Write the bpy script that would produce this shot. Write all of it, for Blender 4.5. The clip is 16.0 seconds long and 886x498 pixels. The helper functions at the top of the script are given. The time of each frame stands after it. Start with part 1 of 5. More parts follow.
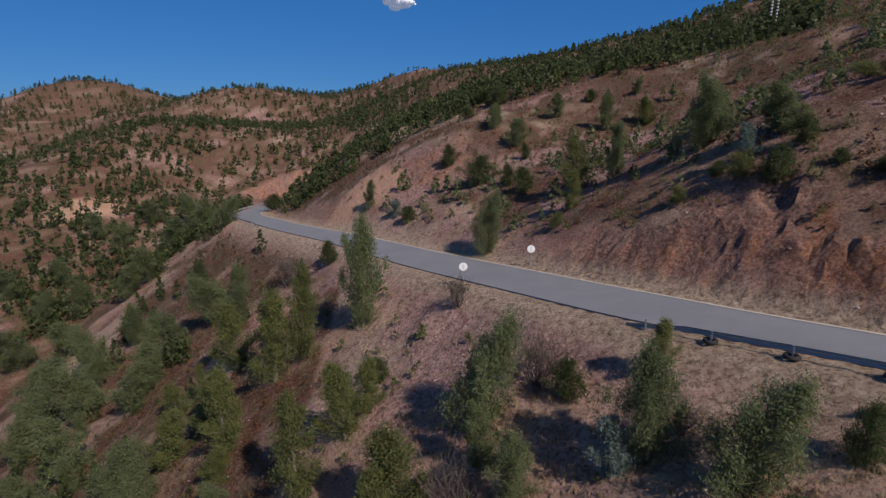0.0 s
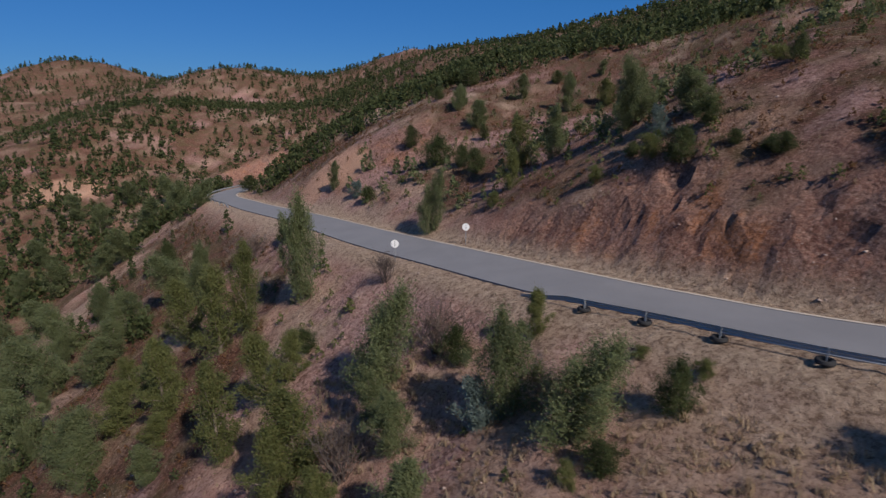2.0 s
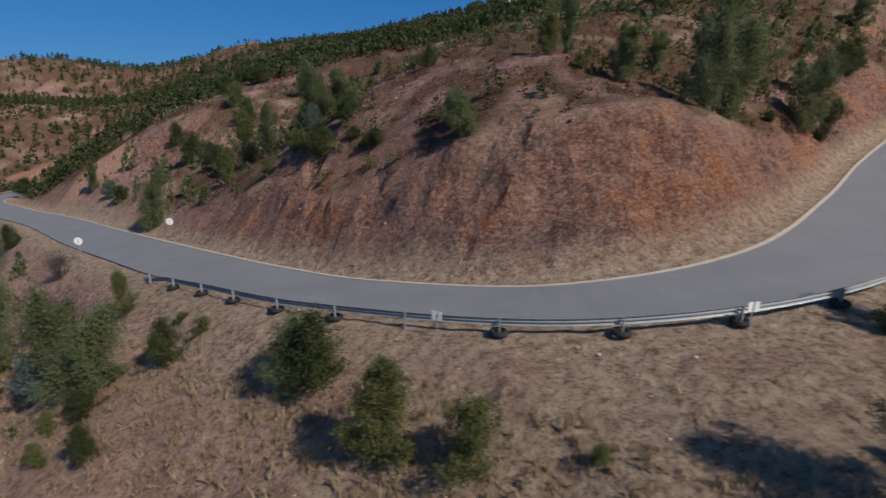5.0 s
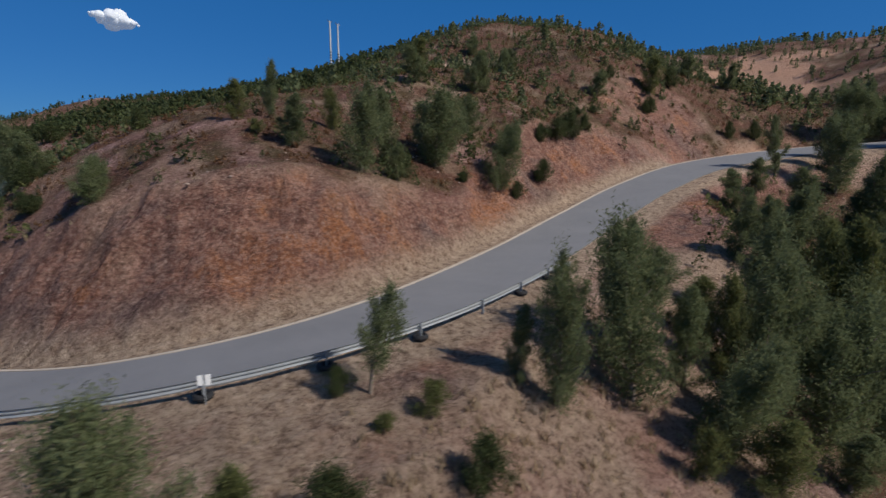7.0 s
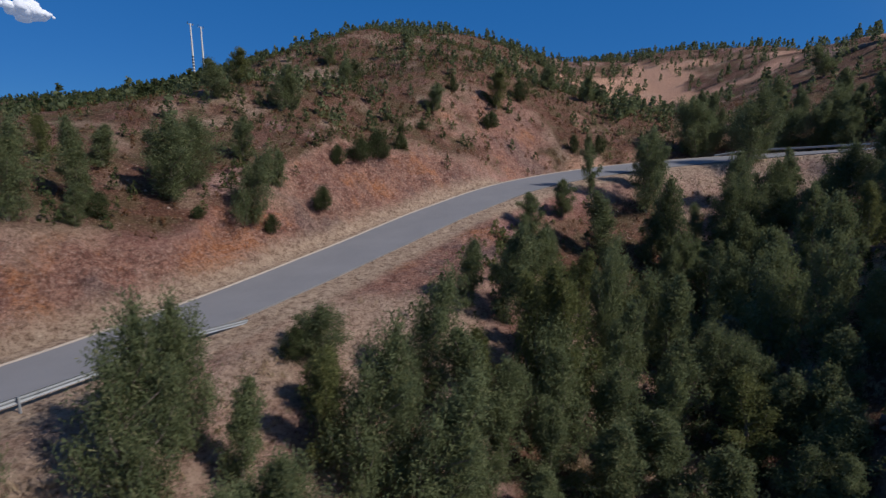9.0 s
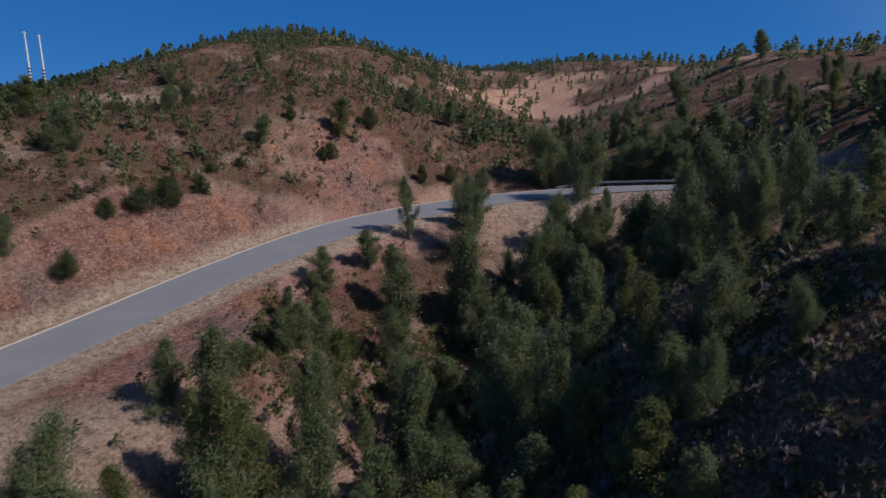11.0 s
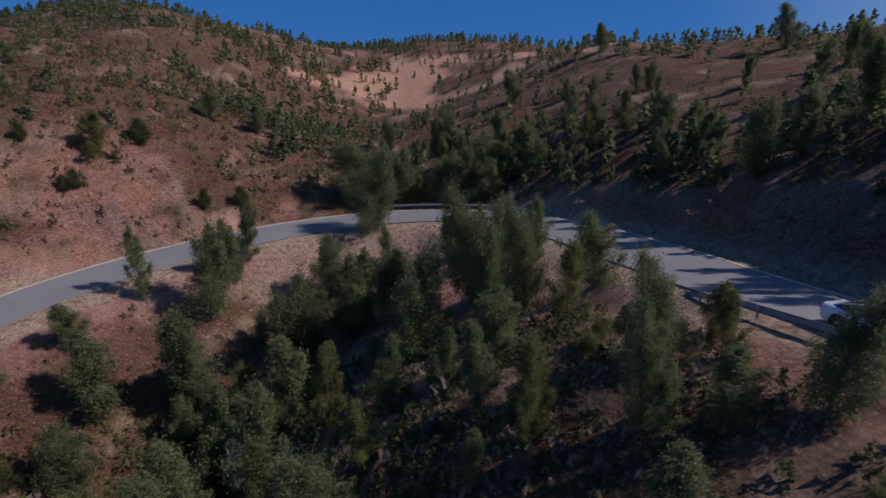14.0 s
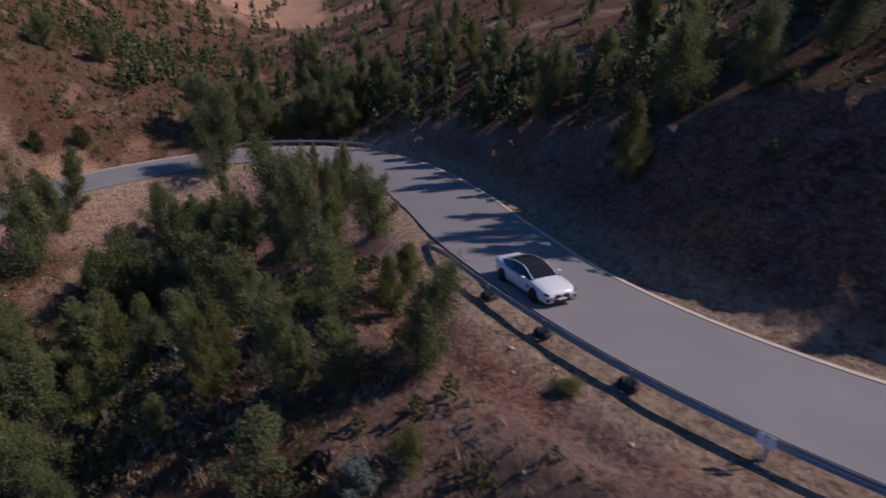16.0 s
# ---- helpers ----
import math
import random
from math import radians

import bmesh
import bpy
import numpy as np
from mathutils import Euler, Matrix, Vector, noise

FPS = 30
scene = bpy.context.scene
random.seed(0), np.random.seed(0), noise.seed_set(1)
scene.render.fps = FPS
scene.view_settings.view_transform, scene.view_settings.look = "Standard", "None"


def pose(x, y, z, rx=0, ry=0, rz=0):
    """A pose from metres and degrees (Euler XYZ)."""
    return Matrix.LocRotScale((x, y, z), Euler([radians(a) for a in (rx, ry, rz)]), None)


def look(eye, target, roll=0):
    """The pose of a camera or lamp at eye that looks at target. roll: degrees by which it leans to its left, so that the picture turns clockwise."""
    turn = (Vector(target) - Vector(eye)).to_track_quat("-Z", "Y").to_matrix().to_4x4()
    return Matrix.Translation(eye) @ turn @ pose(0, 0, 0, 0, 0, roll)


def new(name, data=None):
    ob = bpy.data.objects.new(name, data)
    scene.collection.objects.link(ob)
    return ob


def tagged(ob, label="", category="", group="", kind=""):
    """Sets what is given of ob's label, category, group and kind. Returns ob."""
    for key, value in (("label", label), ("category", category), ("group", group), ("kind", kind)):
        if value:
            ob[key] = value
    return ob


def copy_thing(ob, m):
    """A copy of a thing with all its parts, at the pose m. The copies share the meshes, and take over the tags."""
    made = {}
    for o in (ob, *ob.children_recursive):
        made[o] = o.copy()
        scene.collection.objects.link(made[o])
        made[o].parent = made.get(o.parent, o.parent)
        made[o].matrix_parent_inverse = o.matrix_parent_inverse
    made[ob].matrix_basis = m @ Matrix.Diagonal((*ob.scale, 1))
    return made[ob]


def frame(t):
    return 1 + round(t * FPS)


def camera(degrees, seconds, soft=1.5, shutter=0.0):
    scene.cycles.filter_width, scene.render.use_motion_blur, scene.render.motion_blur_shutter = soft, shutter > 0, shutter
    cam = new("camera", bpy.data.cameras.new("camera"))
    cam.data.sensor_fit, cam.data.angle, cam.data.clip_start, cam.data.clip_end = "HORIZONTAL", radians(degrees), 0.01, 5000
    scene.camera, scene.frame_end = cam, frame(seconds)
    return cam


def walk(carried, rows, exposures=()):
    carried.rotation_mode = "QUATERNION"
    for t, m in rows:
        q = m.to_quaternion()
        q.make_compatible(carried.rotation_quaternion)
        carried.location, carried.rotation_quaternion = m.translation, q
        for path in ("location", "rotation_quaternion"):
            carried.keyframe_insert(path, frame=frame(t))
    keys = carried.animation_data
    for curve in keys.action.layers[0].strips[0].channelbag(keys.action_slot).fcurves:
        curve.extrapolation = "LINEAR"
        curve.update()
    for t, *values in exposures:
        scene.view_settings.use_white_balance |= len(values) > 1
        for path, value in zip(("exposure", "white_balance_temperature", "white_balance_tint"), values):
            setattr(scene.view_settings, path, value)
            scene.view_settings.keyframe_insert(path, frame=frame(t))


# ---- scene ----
cam = camera(80.4, 16.0, soft=1.4, shutter=0.3)
METRES, EYE, TILT, LEAN, TURN = 119.0, 14.0, -14.0, 0.0, 0.0
ROWS = [
    (0.0, 0.0, 0.0, 0.0, 0.0, -0.0, -0.0),
    (0.5, 0.0045, -0.0022, -0.0013, -0.37, -0.07, 0.1),
    (1.0, 0.0157, -0.007, -0.0028, -0.41, -0.35, 0.09),
    (1.5, 0.0314, -0.0118, -0.0032, 0.36, -1.72, -0.06),
    (2.0, 0.0539, -0.0185, -0.0036, -0.23, -1.96, 0.07),
    (2.5, 0.0789, -0.0259, -0.0045, -0.69, -3.08, 0.13),
    (3.0, 0.1066, -0.0355, -0.0058, -1.51, -4.12, 0.32),
    (5.5, 0.244, -0.0962, -0.0169, -16.75, -1.67, 3.84),
    (6.0, 0.2785, -0.1083, -0.0187, -19.62, -0.01, 4.56),
    (6.5, 0.3126, -0.1181, -0.021, -21.76, 1.46, 5.05),
    (7.0, 0.3512, -0.1263, -0.0202, -24.68, 2.16, 5.82),
    (7.5, 0.388, -0.1345, -0.0164, -26.35, 2.33, 6.33),
    (8.0, 0.4282, -0.1448, -0.0118, -29.02, 2.34, 6.93),
    (8.5, 0.4664, -0.1555, -0.0093, -31.2, 1.71, 7.5),
    (9.0, 0.5063, -0.1712, -0.0061, -30.45, 1.4, 7.29),
    (9.5, 0.5411, -0.1849, 0.0014, -30.94, 1.46, 7.39),
    (10.0, 0.5788, -0.2008, 0.0106, -33.58, 0.41, 8.01),
    (12.5, 0.7454, -0.2622, 0.0657, -38.49, -0.13, 8.84),
    (13.0, 0.776, -0.27, 0.074, -39.91, -1.96, 9.1),
    (13.5, 0.8003, -0.2766, 0.0811, -42.72, -3.05, 9.67),
    (14.0, 0.8264, -0.2845, 0.0885, -46.2, -5.02, 10.34),
    (14.5, 0.8461, -0.2981, 0.0929, -48.41, -7.42, 10.72),
    (15.0, 0.8632, -0.3184, 0.095, -49.01, -9.22, 10.87),
    (15.5, 0.8759, -0.3409, 0.0949, -49.64, -10.86, 11.06),
    (16.0, 0.887, -0.3711, 0.0904, -53.18, -15.11, 11.4),
]
walk(cam, [(t, pose(0, 0, EYE, TILT, LEAN, TURN) @ pose(METRES * x, METRES * y, METRES * z, 90 + pitch, roll, yaw)) for t, x, y, z, yaw, pitch, roll in ROWS],
     [(0.0, -0.04, 6600, 14), (3.0, -0.04, 6600, 12), (5.5, -0.07, 6600, 8), (7.5, -0.18, 6350, 9), (9.0, -0.14, 6250, 12), (12.5, -0.24, 6050, 15), (16.0, -0.28, 6650, 27)])

# ---------- world, sun ----------
SUN_TO = Vector((0.62, -0.78, 0.0)).normalized()
SUN_HEIGHT = radians(43)
world = bpy.data.worlds.new("World")
scene.world = world
world.use_nodes = True
wn, wl = world.node_tree.nodes, world.node_tree.links
sky = wn.new("ShaderNodeTexSky")
sky.sky_type = "NISHITA"
sky.sun_disc = False
sky.sun_elevation = SUN_HEIGHT
sky.sun_rotation = math.atan2(SUN_TO.x, SUN_TO.y)
sky.altitude = 400
sky.air_density, sky.dust_density, sky.ozone_density = 0.8, 0.2, 2.5
tint = wn.new("ShaderNodeMix")
tint.data_type, tint.blend_type = "RGBA", "MULTIPLY"
tint.inputs[0].default_value, tint.inputs[7].default_value = 1.0, (0.46, 0.82, 1.25, 1)
wl.new(sky.outputs[0], tint.inputs[6])
deep = wn.new("ShaderNodeMix")
deep.data_type = "RGBA"
deep.inputs[0].default_value, deep.inputs[7].default_value = 0.70, (0.06, 1.32, 4.15, 1)
wl.new(tint.outputs[2], deep.inputs[6])
# the sky is deepest far from the sun and paler towards it
where = wn.new("ShaderNodeTexCoord")
towards = wn.new("ShaderNodeVectorMath")
towards.operation = "DOT_PRODUCT"
towards.inputs[1].default_value = (SUN_TO.x * math.cos(SUN_HEIGHT), SUN_TO.y * math.cos(SUN_HEIGHT), math.sin(SUN_HEIGHT))
wl.new(where.outputs["Generated"], towards.inputs[0])
share = wn.new("ShaderNodeMapRange")
share.interpolation_type = "SMOOTHSTEP"
for k, v in enumerate((0.30, 0.75, 0.0, 1.0), 1):
    share.inputs[k].default_value = v
wl.new(towards.outputs["Value"], share.inputs[0])
pale = wn.new("ShaderNodeMix")
pale.data_type = "RGBA"
wl.new(share.outputs[0], pale.inputs[0])
wl.new(deep.outputs[2], pale.inputs[6])
wl.new(sky.outputs[0], pale.inputs[7])
wl.new(pale.outputs[2], wn["Background"].inputs[0])
wn["Background"].inputs[1].default_value = 0.088
sun = new("sun", bpy.data.lights.new("sun", "SUN"))
sun.data.energy, sun.data.angle, sun.data.color = 4.2, radians(0.55), (1.0, 0.93, 0.84)
sun.matrix_world = look((0, 0, 200), Vector((0, 0, 200)) - Vector((SUN_TO.x * math.cos(SUN_HEIGHT), SUN_TO.y * math.cos(SUN_HEIGHT), math.sin(SUN_HEIGHT))))


# ---------- materials ----------
def material(name, rough=0.8, metal=0.0):
    m = bpy.data.materials.new(name)
    m.use_nodes = True
    b = m.node_tree.nodes["Principled BSDF"]
    b.inputs["Roughness"].default_value, b.inputs["Metallic"].default_value = rough, metal
    return m, m.node_tree.nodes, m.node_tree.links, b


def mix(n, l, fac, a, b, blend="MIX"):
    """A colour mix; fac, a and b are sockets or values."""
    x = n.new("ShaderNodeMix")
    x.data_type, x.blend_type = "RGBA", blend
    for k, v in ((0, fac), (6, a), (7, b)):
        if hasattr(v, "links"):
            l.new(v, x.inputs[k])
        else:
            x.inputs[k].default_value = v if k == 0 else (*v, 1)
    return x.outputs[2]


def noise_at(n, l, scale, detail=4, rough=0.55, stretch=None):
    t = n.new("ShaderNodeTexNoise")
    t.inputs["Scale"].default_value, t.inputs["Detail"].default_value, t.inputs["Roughness"].default_value = scale, detail, rough
    g = n.new("ShaderNodeNewGeometry")
    if stretch:
        p = n.new("ShaderNodeMapping")
        p.inputs["Scale"].default_value = stretch
        l.new(g.outputs["Position"], p.inputs[0])
        l.new(p.outputs[0], t.inputs[0])
    else:
        l.new(g.outputs["Position"], t.inputs[0])
    return t.outputs[0]


def ramp(n, l, fac, *stops):
    r = n.new("ShaderNodeValToRGB")
    while len(r.color_ramp.elements) < len(stops):
        r.color_ramp.elements.new(0.5)
    for e, (p, c) in zip(r.color_ramp.elements, stops):
        e.position, e.color = p, (*c, 1) if hasattr(c, "__len__") else (c, c, c, 1)
    l.new(fac, r.inputs[0])
    return r.outputs[0]


def bump(n, l, b, height, strength, distance):
    u = n.new("ShaderNodeBump")
    u.inputs["Strength"].default_value, u.inputs["Distance"].default_value = strength, distance
    l.new(height, u.inputs["Height"])
    l.new(u.outputs[0], b.inputs["Normal"])


def attribute(n, name):
    a = n.new("ShaderNodeAttribute")
    a.attribute_name = name
    return a.outputs["Fac"]


def plain(name, colour, rough=0.6, metal=0.0, vary=0.12, scale=6.0):
    m, n, l, b = material(name, rough, metal)
    f = noise_at(n, l, scale)
    l.new(mix(n, l, f, [c * (1 - vary) for c in colour], [min(1, c * (1 + vary)) for c in colour]), b.inputs["Base Color"])
    return m


def earth_material():
    m, n, l, b = material("dry_earth", 0.95)
    b.inputs["Specular IOR Level"].default_value = 0.12
    wide, mid, fine, grit = noise_at(n, l, 0.045, 5), noise_at(n, l, 0.3, 6, 0.65), noise_at(n, l, 1.7, 7, 0.75), noise_at(n, l, 4.5, 6, 0.8)
    soil = mix(n, l, ramp(n, l, mid, (0.36, 0.0), (0.62, 1.0)), (0.285, 0.125, 0.102), (0.48, 0.265, 0.225))
    heath = mix(n, l, ramp(n, l, fine, (0.36, 0.0), (0.64, 1.0)), (0.050, 0.024, 0.016), (0.165, 0.072, 0.044))
    patch = noise_at(n, l, 0.13, 7, 0.7)
    heath = mix(n, l, ramp(n, l, patch, (0.52, 0.0), (0.64, 0.7)), heath, (0.21, 0.105, 0.082))
    heath = mix(n, l, ramp(n, l, mid, (0.45, 0.0), (0.58, 0.75)), heath, (0.085, 0.070, 0.028))
    heath = mix(n, l, ramp(n, l, patch, (0.36, 0.7), (0.44, 0.0)), heath, (0.045, 0.038, 0.020))
    straw = mix(n, l, ramp(n, l, fine, (0.34, 0.0), (0.66, 1.0)), (0.27, 0.175, 0.125), (0.53, 0.385, 0.290))
    c = mix(n, l, ramp(n, l, wide, (0.35, 0.0), (0.54, 1.0)), soil, straw)
    c = mix(n, l, attribute(n, "heath"), c, heath)
    scree = mix(n, l, ramp(n, l, fine, (0.36, 0.0), (0.64, 1.0)), (0.235, 0.118, 0.105), (0.50, 0.300, 0.270))
    rock_f = noise_at(n, l, 0.9, 9, 0.78, (0.8, 0.8, 1.5))
    rock = mix(n, l, ramp(n, l, rock_f, (0.36, 0.0), (0.62, 1.0)), (0.155, 0.068, 0.052), (0.43, 0.220, 0.160))
    vein = noise_at(n, l, 0.13, 7, 0.7, (1.0, 1.0, 0.34))
    rock = mix(n, l, ramp(n, l, vein, (0.53, 0.0), (0.60, 0.85)), rock, (0.44, 0.175, 0.075))
    rock = mix(n, l, ramp(n, l, vein, (0.40, 0.8), (0.47, 0.0)), rock, (0.155, 0.108, 0.102))
    maroon = noise_at(n, l, 0.24, 6, 0.7, (1.0, 1.0, 0.5))
    rock = mix(n, l, ramp(n, l, maroon, (0.55, 0.0), (0.66, 0.6)), rock, (0.150, 0.060, 0.050))
    layer = noise_at(n, l, 1.0, 6, 0.7, (0.12, 0.12, 2.4))
    rock = mix(n, l, ramp(n, l, layer, (0.58, 0.0), (0.66, 0.5)), rock, (0.40, 0.255, 0.200))
    rock = mix(n, l, ramp(n, l, layer, (0.34, 0.6), (0.42, 0.0)), rock, (0.085, 0.045, 0.036))
    for scale, share in ((1.3, 0.22), (4.6, 0.36)):
        rubble = n.new("ShaderNodeTexVoronoi")
        rubble.inputs["Scale"].default_value = scale
        spot = n.new("ShaderNodeNewGeometry")
        l.new(spot.outputs["Position"], rubble.inputs["Vector"])
        grey = n.new("ShaderNodeRGBToBW")
        l.new(rubble.outputs["Color"], grey.inputs[0])
        rock = mix(n, l, ramp(n, l, grey.outputs[0], (0.22, share), (0.42, 0.0)), rock, (0.080, 0.038, 0.031))
        rock = mix(n, l, ramp(n, l, grey.outputs[0], (0.60, 0.0), (0.80, share)), rock, (0.47, 0.300, 0.240))
        scree = mix(n, l, ramp(n, l, grey.outputs[0], (0.22, share), (0.42, 0.0)), scree, (0.150, 0.075, 0.066))
        scree = mix(n, l, ramp(n, l, grey.outputs[0], (0.60, 0.0), (0.80, share)), scree, (0.60, 0.410, 0.370))
    crack = n.new("ShaderNodeTexVoronoi")
    crack.feature = "DISTANCE_TO_EDGE"
    crack.inputs["Scale"].default_value = 2.1
    g = n.new("ShaderNodeNewGeometry")
    w = n.new("ShaderNodeVectorMath")
    w.operation = "MULTIPLY_ADD"
    wob = n.new("ShaderNodeTexNoise")
    wob.inputs["Scale"].default_value = 1.2
    l.new(g.outputs["Position"], wob.inputs[0])
    l.new(wob.outputs[1], w.inputs[0])
    w.inputs[1].default_value = (1.2, 1.2, 1.2)
    l.new(g.outputs["Position"], w.inputs[2])
    l.new(w.outputs[0], crack.inputs["Vector"])
    edge = ramp(n, l, crack.outputs["Distance"], (0.0, 0.45), (0.09, 0.0))
    rock = mix(n, l, edge, rock, (0.075, 0.040, 0.032))
    c = mix(n, l, attribute(n, "scree"), c, scree)
    c = mix(n, l, attribute(n, "cut"), c, rock)
    c = mix(n, l, attribute(n, "sand"), c, mix(n, l, mid, (0.46, 0.245, 0.160), (0.62, 0.385, 0.265)))
    verge = mix(n, l, ramp(n, l, fine, (0.34, 0.0), (0.66, 1.0)), (0.25, 0.165, 0.115), (0.58, 0.44, 0.32))
    c = mix(n, l, attribute(n, "verge"), c, verge)
    # random dark flecks: small growth and its shadows painted into the soil
    c = mix(n, l, ramp(n, l, fine, (0.30, 0.6), (0.46, 0.0)), c, (0.060, 0.038, 0.026))
    c = mix(n, l, ramp(n, l, grit, (0.38, 0.65), (0.49, 0.0)), c, (0.070, 0.040, 0.030))
    c = mix(n, l, ramp(n, l, grit, (0.54, 0.0), (0.65, 0.5)), c, (0.56, 0.40, 0.33))
    l.new(c, b.inputs["Base Color"])
    h = mix(n, l, 0.5, mix(n, l, 0.4, fine, grit), rock_f)
    bump(n, l, b, h, 1.0, 0.9)
    return m


def asphalt_material():
    m, n, l, b = material("asphalt", 0.85)
    f, w = noise_at(n, l, 40, 3), noise_at(n, l, 0.25, 4, 0.6)
    c = mix(n, l, ramp(n, l, w, (0.35, 0.0), (0.65, 1.0)), (0.128, 0.130, 0.145), (0.172, 0.172, 0.186))
    c = mix(n, l, f, c, (0.24, 0.235, 0.235))
    l.new(c, b.inputs["Base Color"])
    bump(n, l, b, f, 0.3, 0.01)
    return m


def leaf_material(name, dark, light, tip):
    m, n, l, b = material(name, 0.65)
    g = n.new("ShaderNodeNewGeometry")
    o = n.new("ShaderNodeObjectInfo")
    c = mix(n, l, g.outputs["Random Per Island"], dark, light)
    c = mix(n, l, ramp(n, l, g.outputs["Random Per Island"], (0.86, 0.0), (0.93, 1.0)), c, tip)
    c = mix(n, l, ramp(n, l, o.outputs["Random"], (0.0, 0.0), (1.0, 0.5)), c, [v * 1.25 for v in light])
    l.new(c, b.inputs["Base Color"])
    b.inputs["Specular IOR Level"].default_value = 0.18
    t = n.new("ShaderNodeBsdfTranslucent")
    l.new(mix(n, l, 0.5, c, light), t.inputs[0])
    x = n.new("ShaderNodeMixShader")
    x.inputs[0].default_value = 0.48
    l.new(b.outputs[0], x.inputs[1])
    l.new(t.outputs[0], x.inputs[2])
    l.new(x.outputs[0], n["Material Output"].inputs[0])
    return m


EARTH, ASPHALT = earth_material(), asphalt_material()
LEAF = leaf_material("eucalyptus_leaf", (0.090, 0.114, 0.056), (0.176, 0.204, 0.096), (0.25, 0.24, 0.12))
LEAF_BLUE = leaf_material("young_eucalyptus_leaf", (0.08, 0.115, 0.10), (0.18, 0.23, 0.205), (0.24, 0.28, 0.24))
LEAF_OLIVE = leaf_material("olive_leaf", (0.080, 0.098, 0.036), (0.172, 0.184, 0.068), (0.22, 0.20, 0.08))
# the scrub's own dark green; some far trees take it to paint their self-shade
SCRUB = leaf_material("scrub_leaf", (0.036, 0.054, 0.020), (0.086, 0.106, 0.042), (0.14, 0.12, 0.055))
STRAW = leaf_material("dry_grass", (0.27, 0.19, 0.12), (0.46, 0.35, 0.23), (0.52, 0.42, 0.29))
HEATH = leaf_material("brown_heath", (0.07, 0.035, 0.02), (0.19, 0.10, 0.05), (0.12, 0.11, 0.045))
TWIG = leaf_material("bare_twig", (0.10, 0.075, 0.065), (0.24, 0.19, 0.17), (0.3, 0.25, 0.22))
BARK = plain("bark", (0.20, 0.16, 0.13), 0.9, 0, 0.4, 8)
STEEL = plain("galvanised_steel", (0.34, 0.36, 0.38), 0.45, 0.25, 0.15, 3)
RUBBER = plain("old_rubber", (0.018, 0.018, 0.020), 0.8)
KERB = plain("pale_concrete", (0.50, 0.42, 0.34), 0.9, 0, 0.25, 1.5)
CONCRETE = plain("bleached_concrete", (0.66, 0.64, 0.60), 0.85, 0, 0.12, 1.2)
WHITE = plain("white_sheet_metal", (0.84, 0.84, 0.84), 0.45, 0.0, 0.06, 4)
STONE = plain("loose_stone", (0.46, 0.34, 0.28), 0.9, 0, 0.45, 3)


# ---------- road line and terrain ----------
ROAD_PLAN = [
    (-52, 140, -10.6), (-36.3, 111.1, -8.03), (-16.8, 84.6, -5.21), (-2.4, 62.1, -2.71), (7.8, 46.1, -0.58), (14.8, 35.1, 0.95), (20.3, 27.2, 2.19),
    (27, 18.7, 3.6), (37, 10.9, 5.27), (49.4, 10.3, 6.55), (64.1, 18.1, 7.3), (79.3, 27.6, 8.68), (94.7, 35.1, 10.99), (111.7, 39.8, 13.49),
    (131.7, 38, 15.55), (147.5, 29.7, 17.01), (153.9, 16, 18.27), (150.4, 0.3, 19.47), (142.4, -13.0, 20.5), (134.7, -22.5, 21.65),
    (128.4, -31.4, 22.7), (124.9, -39.2, 23.3), (123.5, -47.0, 23.7), (123.6, -56.0, 24.05), (124.4, -66.0, 24.4),
]
ROAD_WIDTH = [6.0, 6.1, 6.3, 6.6, 6.4, 6.2, 5.7, 5.4, 5.5, 5.9, 6.3, 6.6, 6.8, 6.8, 6.8, 6.7, 6.6, 7.0, 7.4, 7.1, 6.2, 5.9, 5.8, 5.8, 5.8]
ROAD_BANK = [-0.00, -0.01, -0.02, -0.04, -0.03, -0.02, 0.02, 0.04, 0.05, 0.05, 0.01, -0.02, -0.05, -0.08, -0.09, -0.08, -0.06, -0.08, -0.07, -0.01, 0.04, 0.05, 0.05, 0.05, 0.05]
# hills and hollows of the uncut slope, shaped to fit the camera's view: place, height, radius
RIDGES = [
    (200, 200, 84.2, 200), (-100, 500, 48.7, 200), (500, 300, 18.5, 200), (-400, 300, 16, 200), (500, 200, 26.1, 200),
]
HILLS = [
    (275, -55, 22.3, 110), (110, 440, 34.7, 110), (-330, 385, 13.4, 110), (55, -110, 7.1, 110), (330, 275, 13.2, 110), (330, 110, 13.6, 110),
    (-165, 0, -9, 110), (275, -165, 9.3, 110), (220, -165, 14.3, 110), (330, -165, 5.2, 110), (-165, 55, -11.2, 110), (275, -110, 18.1, 110),
    (-330, 220, 1.7, 110),
]
SLOPES = [
    (-90, 40, -5.6, 60), (180, 70, -2.6, 60), (180, -110, 7.5, 60), (0, -110, -4.5, 60), (210, -110, 4.8, 60), (30, -110, -5.1, 60),
    (-90, -20, -3.9, 60), (240, 40, 10.2, 60), (270, -80, 6.2, 60), (210, -80, 10.4, 60), (270, -110, 3.7, 60), (150, -110, 8.5, 60),
    (-120, 10, -3.7, 60),
]
RIDGE_SLOPES = [
    (210, 130, -7.8, 60), (240, 220, -3.1, 60), (60, 220, -3.2, 60), (-120, 100, -5.9, 60), (0, 160, 7.7, 60), (-60, 220, -11.9, 60),
    (270, 190, -12.4, 60), (-150, 190, 8.7, 60), (-210, 220, -6.5, 60), (60, 160, -3.4, 60), (0, 220, 7, 60), (210, 100, -17.1, 60),
    (-60, 190, -7.7, 60), (-240, 220, -2.9, 60),
]
